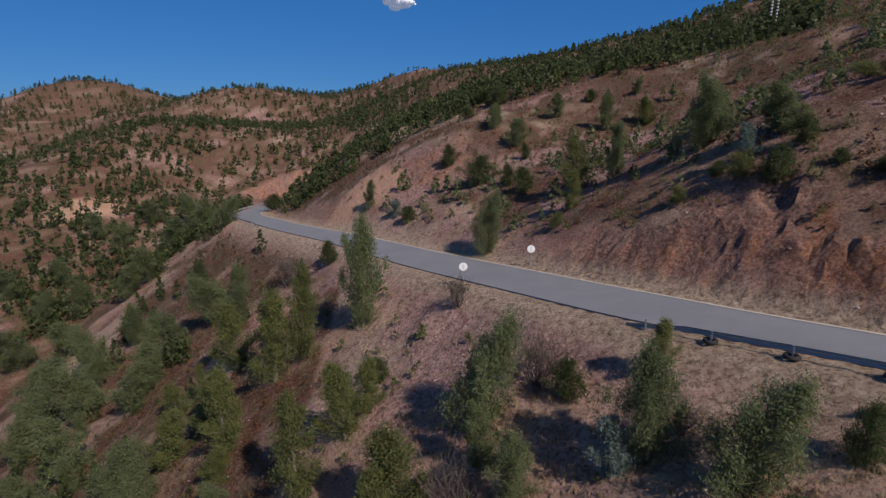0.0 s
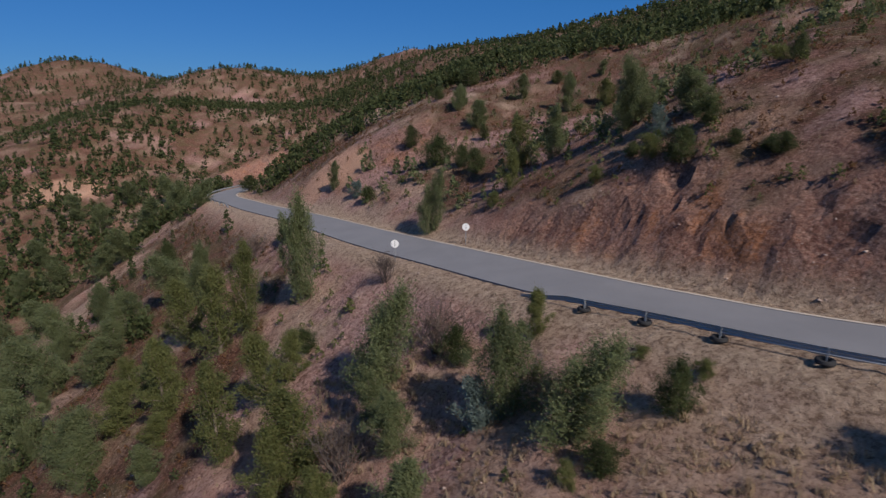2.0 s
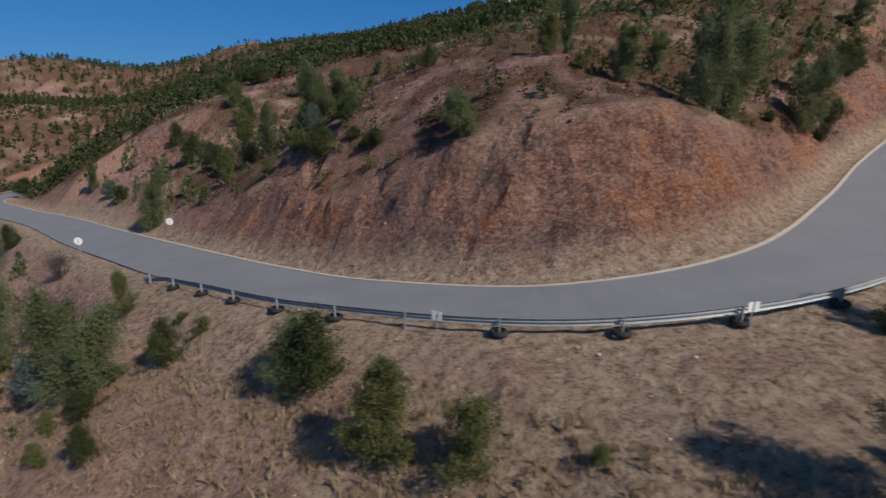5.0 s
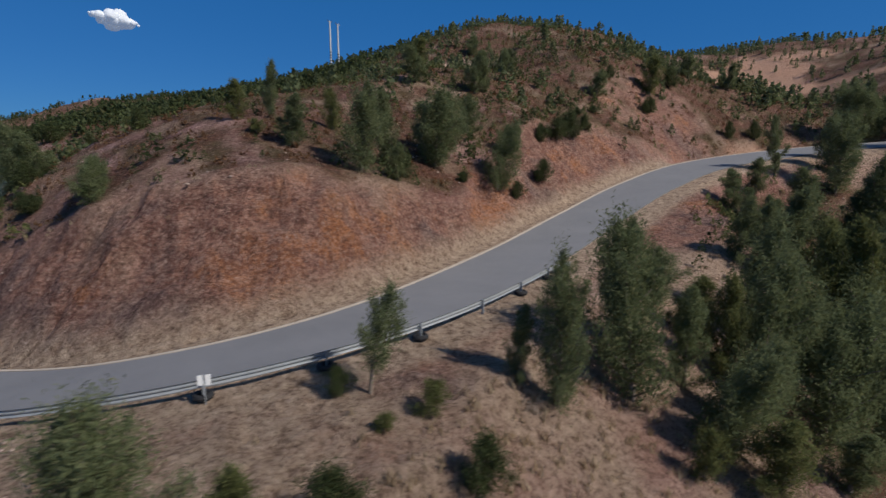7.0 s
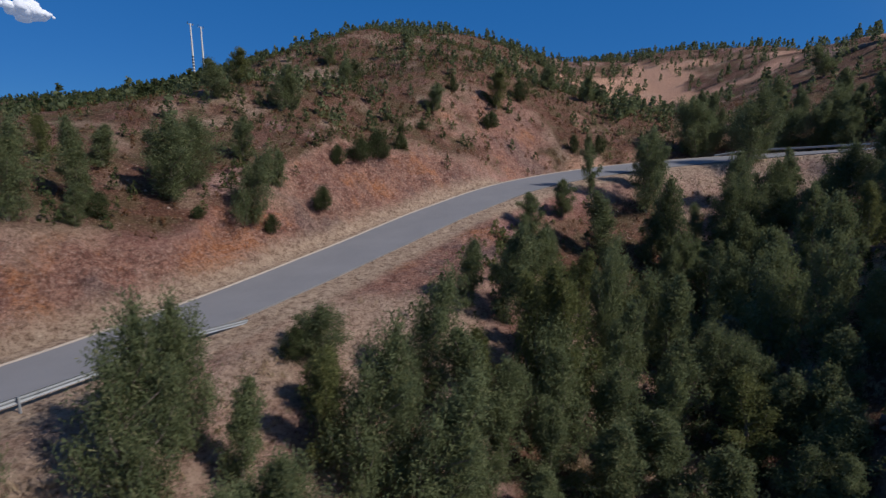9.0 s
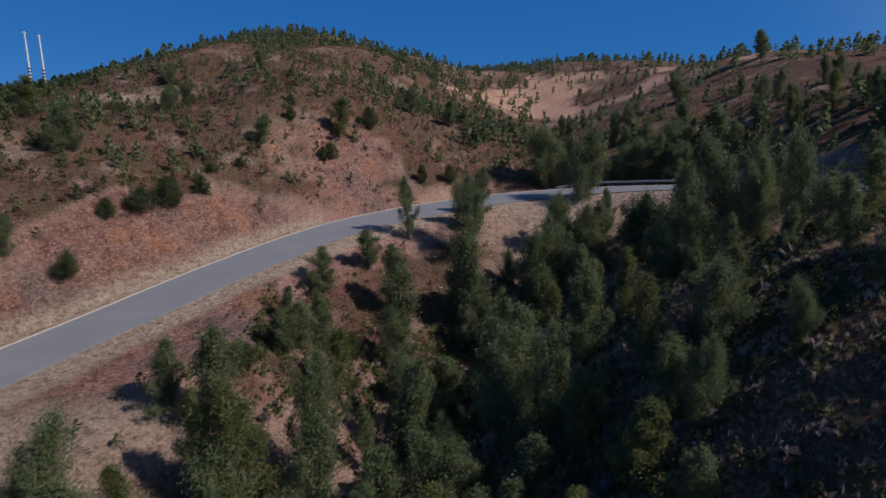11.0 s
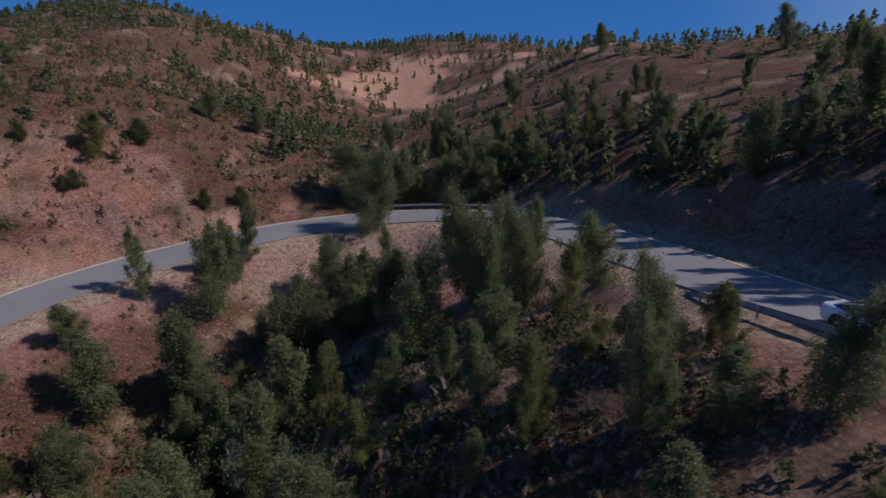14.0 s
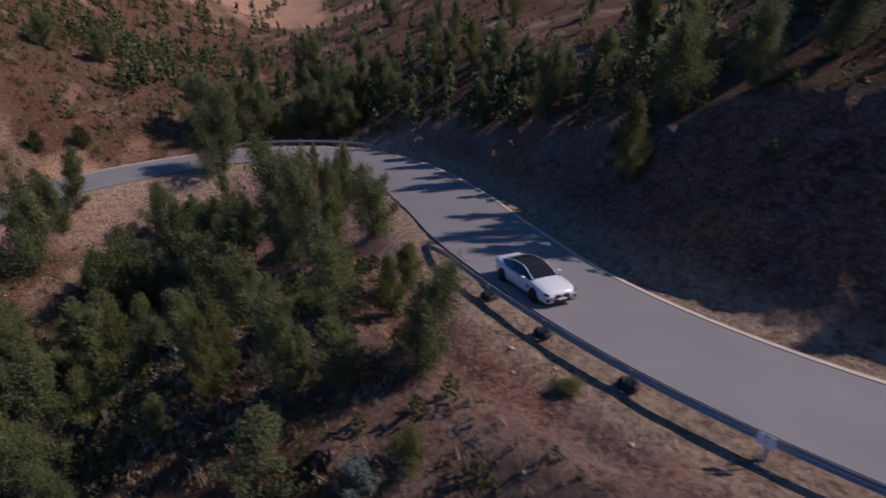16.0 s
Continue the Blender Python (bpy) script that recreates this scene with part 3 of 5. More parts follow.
def fast_mesh(name, v, f, mat):
    me = bpy.data.meshes.new(name)
    me.vertices.add(len(v))
    me.vertices.foreach_set("co", np.asarray(v, np.float32).ravel())
    me.loops.add(f.size)
    me.loops.foreach_set("vertex_index", f.ravel().astype(np.int32))
    me.polygons.add(len(f))
    me.polygons.foreach_set("loop_start", np.arange(0, f.size, f.shape[1]))
    me.polygons.foreach_set("loop_total", np.full(len(f), f.shape[1]))
    me.update(calc_edges=True)
    me.materials.append(mat)
    return me


def limb(v, f, a, b, r0, r1, n=6):
    a, b = np.array(a, float), np.array(b, float)
    t = (b - a) / (np.linalg.norm(b - a) + 1e-6)
    u = np.cross(t, (0.3, 0.9, 0.2))
    u /= np.linalg.norm(u)
    w = np.cross(t, u)
    i = len(v)
    for p, r in ((a, r0), (b, r1)):
        for j in range(n):
            g = 2 * math.pi * j / n
            v.append(p + r * (math.cos(g) * u + math.sin(g) * w))
    for j in range(n):
        f.append((i + j, i + (j + 1) % n, i + n + (j + 1) % n, i + n + j))


def plant(name, seed, tall, radius, leaves, size, mat, low=0.06, belly=0.36, plumes=15, droop=0.5, lean=0.1):
    """A tree or bush: an empty with trunk and limbs and a crown of leafy plumes, widest at the share belly of its height."""
    rng = np.random.default_rng(seed)
    root = new(name)
    tv, tf = [], []
    bend = rng.normal(0, lean, 2)

    def axis(h):
        return np.array([bend[0] * h * h / tall, bend[1] * h * h / tall, h])

    hs = np.linspace(-0.5, tall * 0.93, 8)
    r0 = 0.016 * tall + 0.02
    for a, b in zip(hs[:-1], hs[1:]):
        limb(tv, tf, axis(a), axis(b), r0 * (1.03 - max(a, 0) / tall), r0 * (1.03 - b / tall))
    cs, rs = [], []
    for k in range(plumes):
        top = low + 0.14 + (0.88 - low) * ((k + rng.uniform(0, 1)) / plumes) ** 0.85
        wide = 1 - ((top - belly) / (1.06 - belly)) ** 2 if top > belly else 1 - 0.5 * ((belly - top) / belly) ** 2
        reach = radius * max(0.10, wide) * rng.uniform(0.45, 1.12)
        g = k * 2.4 + rng.uniform(-0.6, 0.6)
        side = np.array([math.cos(g), math.sin(g), 0])
        rise = min(tall * (top - low * 0.6), tall * rng.uniform(0.18, 0.34))
        foot, tip = axis(tall * top - rise), axis(tall * top) + side * reach
        elbow = foot * 0.45 + tip * 0.55 + side * reach * 0.18
        limb(tv, tf, foot, elbow, r0 * 0.36, r0 * 0.2, 4)
        limb(tv, tf, elbow, tip, r0 * 0.2, r0 * 0.06, 4)
        n = rng.integers(4, 8)
        for j in range(n):
            f = (j + 0.6) / n
            c = foot * (1 - f) ** 2 + 2 * f * (1 - f) * elbow + f * f * tip
            cs.append(c + rng.normal(0, 0.07, 3) * radius)
            rs.append(radius * rng.uniform(0.18, 0.36) * (1.15 - 0.5 * f))
    for f in (0.86, 0.93, 0.99):
        cs.append(axis(tall * f))
        rs.append(radius * (0.16 - 0.08 * (f - 0.86) / 0.13))
    v, f = leaf_cloud(rng, np.array(cs), np.array(rs), leaves, size, droop)
    v[:, 2] = np.maximum(v[:, 2], 0.02)
    trunk = new("trunk", fast_mesh("trunk", np.array(tv), np.array(tf), BARK))
    crown = new("crown", fast_mesh("crown", v, f, mat))
    trunk.parent = crown.parent = root
    return root


def bare_bush(seed, tall, count, mat):
    """A leafless bush of forking twigs."""
    rng = np.random.default_rng(seed)
    root = new("bare_bush")
    v, f = [], []
    for k in range(count):
        g, o = rng.uniform(0, 6.28), rng.uniform(0.15, 0.9)
        a = np.array([rng.normal(0, 0.12), rng.normal(0, 0.12), -0.1])
        b = a + tall * np.array([math.cos(g) * o * 0.5, math.sin(g) * o * 0.5, rng.uniform(0.35, 0.6)])
        limb(v, f, a, b, 0.022, 0.014, 3)
        for j in range(4):
            c = b + tall * np.array([rng.normal(0, 0.22), rng.normal(0, 0.22), rng.uniform(0.1, 0.45)])
            limb(v, f, b, c, 0.013, 0.007, 3)
            for i in range(2):
                limb(v, f, c, c + tall * rng.normal(0, 0.13, 3) + (0, 0, 0.05), 0.007, 0.004, 3)
    ob = new("crown", fast_mesh("crown", np.array(v), np.array(f), mat))
    ob.parent = root
    return root


PLANTS = {
    "euc_a": (plant("eucalyptus_tree", 1, 6.0, 1.35, 14450, 0.17, LEAF, 0.03, 0.34, 16), "young eucalyptus tree with dull green drooping leaves"),
    "euc_a2": (plant("eucalyptus_tree", 21, 6.0, 1.35, 13260, 0.17, LEAF, 0.06, 0.45, 13), "young eucalyptus tree with uneven dull green crown"),
    "euc_b": (plant("eucalyptus_tree", 2, 6.0, 1.05, 10200, 0.16, LEAF, 0.10, 0.5, 12), "slender eucalyptus tree, dark green, on dry slope"),
    "euc_c": (plant("eucalyptus_tree", 3, 6.0, 1.75, 18700, 0.18, LEAF, 0.03, 0.38, 20), "broad dark green eucalyptus tree on dry slope"),
    "euc_c2": (plant("eucalyptus_tree", 23, 6.0, 1.75, 17000, 0.18, LEAF, 0.05, 0.48, 17), "broad dark green eucalyptus tree with ragged top"),
    "euc_o": (plant("eucalyptus_tree", 4, 6.0, 1.3, 13600, 0.16, LEAF_OLIVE, 0.03, 0.36, 15), "olive green eucalyptus tree with yellowish shoots"),
    "euc_s": (plant("eucalyptus_tree", 5, 6.0, 1.6, 10200, 0.17, LEAF, 0.30, 0.62, 11, 0.5), "thin-crowned eucalyptus tree with bare lower trunk"),
    "euc_big": (plant("eucalyptus_tree", 10, 6.0, 1.6, 23800, 0.12, LEAF, 0.22, 0.6, 20, 0.5), "tall eucalyptus tree with pale trunk below the bend"),
    "blue": (plant("eucalyptus_sapling", 6, 2.6, 1.1, 5100, 0.17, LEAF_BLUE, 0.05, 0.45, 12, -0.2), "silvery blue eucalyptus sapling"),
    "bush": (plant("bush", 7, 1.6, 1.05, 8500, 0.10, SCRUB, 0.04, 0.42, 16, -0.2), "dense dark green bush on dry slope"),
    "bush_g": (plant("bush", 8, 1.6, 1.0, 7140, 0.10, LEAF_OLIVE, 0.04, 0.42, 14, -0.2), "yellow-green bush on dry slope"),
    "bare": (bare_bush(9, 1.7, 30, TWIG), "grey leafless bush of thin twigs"),
}
for ob, _ in PLANTS.values():
    ob.location = (0, 0, -300)
CATEGORY = {k: "bush" if k in ("bush", "bush_g", "bare") else "tree" for k in PLANTS}
TALL = {k: {"blue": 2.6, "bush": 1.6, "bush_g": 1.6, "bare": 1.7}.get(k, 6.0) for k in PLANTS}
used_plants = set()


def grow(kind, x, y, tall, rng, girth=1.0):
    ob, label = PLANTS[kind]
    s = tall / TALL[kind]
    z = height(x, y) - 0.05
    m = pose(x, y, z, rng.uniform(-4, 4), rng.uniform(-4, 4), rng.uniform(0, 360)) @ Matrix.Diagonal((s * girth * 1.14, s * girth * 1.14, s, 1))
    if kind not in used_plants:
        used_plants.add(kind)
        ob.matrix_basis = m
        made = ob
    else:
        made = copy_thing(ob, m)
        made.matrix_basis = m
    group = {"tree": "eucalyptus trees", "bush": "bushes"}[CATEGORY[kind]]
    return tagged(made, label, CATEGORY[kind], group)


TALL_TREE = [(38.9, -2.9, 5.7, 1.1, "euc_big"), (41.8, -3.2, 3.0, 1.4, "euc_o"), (47.4, 3.3, 4.2, 0.95, "euc_s"), (44.6, -2.4, 1.7, 1.1, "bush")]
GULLY_TREES = [
    (30.1, 35.9, 0.9, 1.29, "bush"), (30.4, 34.9, 1.4, 1.27, "bush"), (30.9, 101, 7.2, 1.16, "euc_a"), (31.8, 117.2, 2.5, 1.11, "bush"), (32.8, 1.4, 0.7, 0.97, "bush_g"),
    (35.5, 29.1, 2.7, 1.41, "euc_c2"), (35.5, 26, 2.7, 1.46, "euc_c"), (37.2, 48.2, 1.3, 1.86, "bush_g"), (37.2, 45.6, 2.1, 0.74, "bush"), (37.4, 99.9, 4.9, 1.9, "euc_o"),
    (40.1, 113.2, 3, 1.9, "euc_a"), (45.7, 35, 3.3, 1.72, "euc_o"), (46.3, 3.8, 1.1, 0.89, "bush"), (46.8, 31.3, 1.2, 1.09, "bush_g"), (47.1, 1, 0.7, 1.11, "bush_g"),
    (49, 38.3, 5, 0.84, "euc_a"), (49.1, 1.2, 1.3, 0.91, "bush_g"), (49.3, 29, 4, 1.52, "euc_a2"), (49.6, -2, 1.9, 0.81, "bush"),
    (53.5, 24.3, 6.7, 0.89, "euc_c2"), (53.8, 2.6, 3.4, 0.9, "euc_a"),
]
GULLY_WOOD = [
    (54.6, 37.2, 4, 1.28, "euc_o"), (54.9, 1.2, 6.5, 0.6, "euc_c2"), (57, 25.9, 3, 1.54, "euc_a2"), (57.1, 29.4, 6.7, 1, "euc_a"), (58.5, 28.1, 2, 0.92, "bush"),
    (58.8, 38.9, 3.8, 1.85, "euc_a"), (59.4, 1.5, 7.8, 0.86, "euc_c"), (61.7, 4.3, 6.7, 0.87, "euc_c2"),
]
MIDDLE_TREES = [
    (63.9, 33.4, 7.2, 1.23, "euc_c2"), (65.7, 30.5, 1, 1.11, "bush"), (65.9, 36.3, 6.2, 1.66, "euc_c2"), (67.9, 3.1, 6, 1.01, "euc_o"), (68, 9.8, 2.1, 0.74, "bush"),
    (68.4, 5.6, 4.1, 1.76, "euc_o"), (68.5, 1.3, 8, 0.89, "euc_c"), (69.7, 30.9, 6.5, 0.98, "euc_c"), (69.8, 10.1, 3.5, 1.9, "euc_c2"), (71.7, 2.2, 6.9, 0.68, "euc_c2"),
    (71.7, 41.2, 4.5, 1.54, "euc_a"), (71.9, 30.6, 1.7, 0.86, "bush"), (72.2, 58.6, 5.1, 1.9, "euc_a"), (73.9, 35.9, 3.7, 1.62, "euc_a2"), (74.4, 6.3, 7.7, 0.8, "euc_c"),
    (74.6, 0.4, 5.7, 0.92, "euc_c"), (77.5, 70, 5.1, 1.9, "euc_o"), (78.6, 35.6, 2.4, 0.85, "bush"), (79, 6.1, 5.1, 1.03, "euc_o"), (79.5, 54, 5.9, 1.39, "euc_a2"),
    (79.6, 4, 4.9, 1.19, "euc_c2"), (81.2, 54.7, 5.3, 1.33, "euc_a"),
]
MIDDLE_WOOD = [
    (82.7, 13.2, 5.2, 1.25, "euc_a"), (83, 42.2, 2.2, 0.86, "bush"), (83.6, 5.7, 8.7, 0.85, "euc_o"), (85.2, 11.6, 7.6, 1.21, "euc_a2"), (85.6, 4.6, 10.2, 0.95, "euc_o"),
    (86.4, 43.4, 2.7, 1.06, "bush"), (88.6, 3.6, 8.6, 1.11, "euc_b"), (88.8, 16.1, 2, 1.11, "bush"), (89.3, 44.6, 3.4, 0.99, "bush"), (90.2, 5.7, 10.4, 0.6, "euc_c2"),
    (93.1, 18, 4.2, 1.44, "euc_a2"), (93.9, 46.9, 2.1, 0.89, "bush"), (94.5, 18.8, 4.5, 1.89, "euc_a"),
]
HOLLOW_TREES = [
    (95.5, 71.8, 4, 1.68, "euc_a"), (95.8, 13.8, 6.4, 1.12, "euc_o"), (96.4, 51.6, 1.1, 1.23, "bush"), (96.5, 73.4, 4.2, 1.35, "euc_a"), (97.9, 20.1, 6.3, 1.08, "euc_a"),
    (98.8, 6.9, 8.3, 1.08, "euc_a"), (99.7, 76, 3.4, 1.9, "euc_a2"), (100, 19.2, 2.7, 0.89, "bush"), (100.4, 93.6, 4.4, 1.9, "euc_a2"), (100.8, 53.1, 1.2, 1.23, "bush"),
    (101.3, 27.4, 4.8, 1.85, "euc_a2"), (101.4, -14.7, 4.3, 1.23, "euc_a"), (102.3, 9.5, 8.2, 1, "euc_c"), (102.5, -10.8, 5.6, 1.4, "euc_o"), (102.6, 14.2, 4.6, 1.9, "euc_o"),
    (103.2, 0.5, 8.2, 0.98, "euc_c"), (104.7, -2.3, 8.3, 0.83, "euc_c2"), (105.1, -12.8, 5.4, 0.83, "euc_c2"), (105.6, 58.1, 4.5, 1.9, "euc_a"), (106.1, 5.2, 3.7, 0.98, "blue"),
    (108, 1.6, 8.5, 1.14, "euc_a2"), (108.4, 22.7, 8.5, 1.44, "euc_a"),
]
HOLLOW_WOOD = [
    (108.5, 29.9, 4.6, 1.8, "euc_a2"), (108.5, 7.5, 9.3, 0.94, "euc_c2"), (108.9, 12.8, 5.5, 1.9, "euc_a2"), (109.5, -7.2, 6.2, 0.92, "euc_o"), (110.7, -9.8, 3.1, 0.92, "bare"),
    (112.2, 8.9, 7.5, 1.39, "euc_a"), (112.6, 0.3, 8.1, 1.08, "euc_a"), (112.6, 62.9, 2.3, 0.74, "bush"), (112.9, -11.3, 3.8, 1.43, "euc_o"), (113.1, -26.2, 3.5, 1.48, "euc_a"),
    (113.2, -18.2, 2.5, 1.2, "euc_a"), (113.4, 5.7, 4.5, 0.78, "blue"), (115, -30, 1.4, 1.48, "blue"), (115.2, 19.6, 11, 1, "euc_a"), (115.2, 56.1, 2.3, 0.6, "bush"),
    (115.3, 13.7, 8.6, 1.28, "euc_b"), (115.3, -19.5, 4.5, 0.75, "euc_o"), (116, 21.8, 6, 1.62, "euc_a2"), (116.1, -31.2, 1.4, 0.89, "bush_g"), (116.2, 32.4, 8.3, 0.97, "euc_b"),
    (116.5, -19, 4.1, 0.96, "euc_o"), (116.5, -23.6, 5.3, 0.6, "euc_c2"),
]
HOLLOW_SLOPE = [
    (116.7, 56.6, 2.6, 0.89, "bush"), (117, -24.4, 2.8, 1.18, "euc_a"), (117.3, -26.4, 3.5, 1.4, "euc_a2"), (117.3, -21.4, 1, 1.44, "bare"), (117.6, 90.4, 3.5, 1.9, "euc_a2"),
    (118, 14, 5.7, 1.51, "euc_a"), (118.5, 5, 9.1, 1.14, "euc_b"), (119.1, -29.1, 4.6, 0.94, "euc_c"), (120.5, -34.8, 0.6, 1.81, "bush_g"), (120.7, 60.8, 6.9, 1.6, "euc_o"),
    (120.7, -23.1, 4.9, 0.88, "euc_c"), (121.4, 27.1, 10.3, 0.95, "euc_c2"), (121.5, -12.9, 4.4, 1.25, "euc_c2"), (122, -18.8, 1.2, 1.36, "bush_g"), (122, -21.4, 3.4, 1.83, "euc_o"),
    (123.4, -18.4, 1.4, 1.17, "bush_g"), (124.8, -23.9, 2.8, 1.57, "euc_o"),
]
BEND_TREES = [
    (0.5, 23.7, 4, 0.6, "bare"), (1.1, 96.5, 3.8, 0.74, "bush"), (1.2, 43.7, 2.9, 0.6, "bare"), (1.7, 29.7, 7.6, 0.9, "euc_c"), (2.4, 26.3, 3.9, 1.51, "euc_a2"),
    (3.6, 23.4, 4.2, 1.02, "euc_c2"), (4.4, 18, 3.3, 1.9, "euc_a"), (4.8, 60.5, 7.1, 0.83, "euc_c"), (5.7, 126.5, 2.7, 1.11, "bush"), (5.9, 83.8, 4.5, 1.08, "bush"),
    (6.2, 30.7, 3.5, 0.83, "bare"), (7.5, 28.4, 2.6, 0.74, "bush"), (8.5, 22.3, 3, 0.92, "blue"), (9.8, 106.4, 4.6, 1.62, "euc_a2"), (9.8, 78.9, 3.1, 0.74, "bush"),
    (10, 22.4, 6.1, 0.92, "euc_c2"), (10.3, 140.8, 3, 1.48, "bush"), (10.7, 109.5, 4.2, 1.85, "euc_a"), (11.3, 74.7, 3.4, 0.83, "bush"), (11.7, 22.8, 1.8, 0.83, "bare"),
    (11.7, 16.2, 1.2, 0.69, "bush_g"), (12, 19, 5, 1.23, "euc_c"),
]
BEND_WOOD = [
    (12.1, 27, 3.3, 1.18, "euc_o"), (12.2, 56, 1.9, 0.65, "bush_g"), (12.4, 13.5, 1.2, 0.7, "bush_g"), (13, 96, 4.8, 1.9, "euc_a2"), (13.1, 16.5, 1.4, 1.11, "bush"),
    (13.4, 133, 4.3, 1.11, "bush"), (13.7, 98.4, 4.4, 1.9, "euc_a"), (13.8, 19.7, 0.9, 1.04, "bush_g"), (13.9, 89.7, 2.5, 0.6, "bush"), (14.7, 59.5, 4.4, 1.38, "euc_o"),
    (15, 11.8, 1.8, 0.6, "bush"), (16.4, 65.6, 6.7, 1.37, "euc_o"), (16.7, 22.3, 0.6, 1.55, "bush_g"), (16.9, 18.2, 2.6, 0.6, "bush"), (18.6, 19.3, 0.8, 1.17, "bush_g"),
    (19.7, 61, 6.2, 1.08, "euc_a2"), (20.6, 45.9, 1.6, 0.91, "bush_g"), (23.4, 10.9, 2.9, 1.37, "euc_c"), (23.5, 112.7, 5, 1.62, "euc_a"), (23.7, 45.4, 1.3, 1.04, "bush"),
    (24.3, 43.1, 2.2, 0.97, "bush_g"), (24.7, 10.2, 3.3, 0.72, "bush"),
]
BEND_SLOPE = [
    (25.3, 53.2, 5.3, 1.11, "euc_c2"), (25.7, 44.7, 3, 0.76, "blue"), (26.1, 40.7, 2.8, 0.86, "bush"), (26.7, 52.2, 5.8, 1, "euc_c"), (26.8, 5.3, 3.8, 1.53, "euc_o"),
    (28.5, 42.4, 2.1, 0.99, "bush"), (28.8, 46.8, 2.8, 1.77, "euc_a2"), (28.9, 38.6, 1.1, 1.11, "bush"), (29, 45.2, 4.1, 1.85, "euc_a2"), (29.4, 3.1, 2.5, 0.69, "bush_g"),
]
VALLEY_TREES = [
    (-103.2, 119.9, 7.2, 1.9, "euc_a2"), (-96.5, 144.3, 7.5, 1.9, "euc_a2"), (-92.7, 123.3, 7.3, 1.9, "euc_a"), (-90.6, 111.7, 6.7, 1.9, "euc_a2"), (-86.9, 154.3, 7.1, 1.9, "euc_a2"),
    (-86.7, 137.2, 8, 1.9, "euc_a"), (-85.3, 97.1, 9.6, 1.46, "euc_c"), (-81.8, 112.6, 8.1, 1.9, "euc_a"), (-74.8, 154, 8.8, 1.9, "euc_a"), (-71, 91.6, 7.9, 1.9, "euc_a2"),
    (-68.4, 107.4, 7.7, 1.9, "euc_a2"), (-68.1, 127.5, 8.9, 1.8, "euc_a2"), (-66, 112.7, 8, 1.8, "euc_a"), (-62.7, 73.1, 8.4, 1.9, "euc_a2"), (-58.9, 127.5, 8.1, 1.36, "euc_c2"),
    (-57.4, 62, 7.4, 1.48, "euc_c"), (-53.3, 74.3, 7.5, 1.46, "euc_c"), (-52.7, 83, 4.6, 1.9, "euc_o"), (-52.2, 122.6, 6.3, 1.66, "euc_c"), (-48.5, 64.5, 8.3, 1.33, "euc_c"),
    (-45.9, 141, 4, 1.18, "bush"), (-43.5, 89.7, 4.3, 0.74, "bush"),
]
VALLEY_WOOD = [
    (-43.2, 47, 5.8, 1.9, "euc_a2"), (-42.9, 52.2, 7.7, 1.57, "euc_a2"), (-39.2, 59.5, 6.1, 1.89, "euc_a2"), (-38.6, 62.8, 5.6, 1.85, "euc_a2"), (-37.9, 69.4, 5.6, 1.49, "euc_a2"),
    (-32.9, 72.8, 6.9, 1.6, "euc_c"), (-31.6, 43.3, 6.5, 1.36, "euc_c"), (-29.7, 52.3, 4, 1.9, "euc_o"), (-27.2, 38.4, 4.8, 1.48, "euc_c"), (-26.4, 44, 5.3, 1.9, "euc_o"),
    (-23.5, 54.7, 8.2, 1.31, "euc_o"), (-22.5, 45.6, 5.9, 1.79, "euc_o"), (-21.6, 70.9, 4.5, 0.93, "bare"), (-19.1, 40.4, 7.9, 1.12, "euc_o"), (-19, 37.8, 3.1, 1.9, "euc_o"),
    (-17.3, 33.7, 3.3, 1.9, "euc_a"), (-16.9, 48.1, 9.7, 1.12, "euc_o"), (-16.1, 70.9, 3.3, 0.74, "bush"), (-14.1, 49.2, 9.8, 0.84, "euc_o"), (-13.5, 94.9, 5.4, 1.08, "euc_a2"),
    (-10.2, 31.2, 7.9, 1.09, "euc_o"), (-8.3, 87, 3, 1.15, "blue"),
]
VALLEY_SLOPE = [
    (-8, 49.4, 11, 0.64, "euc_c2"), (-7.3, 34.7, 6.4, 1.28, "euc_o"), (-6, 36.2, 4.2, 1.49, "euc_o"), (-5.5, 39.6, 2, 0.92, "bush"), (-5.5, 83.3, 2.4, 0.89, "bush"),
    (-4.1, 24.5, 5, 1.38, "euc_o"), (-2.9, 25.8, 6.1, 1.58, "euc_o"), (-0.2, 21.4, 3.5, 1.79, "euc_o"),
]
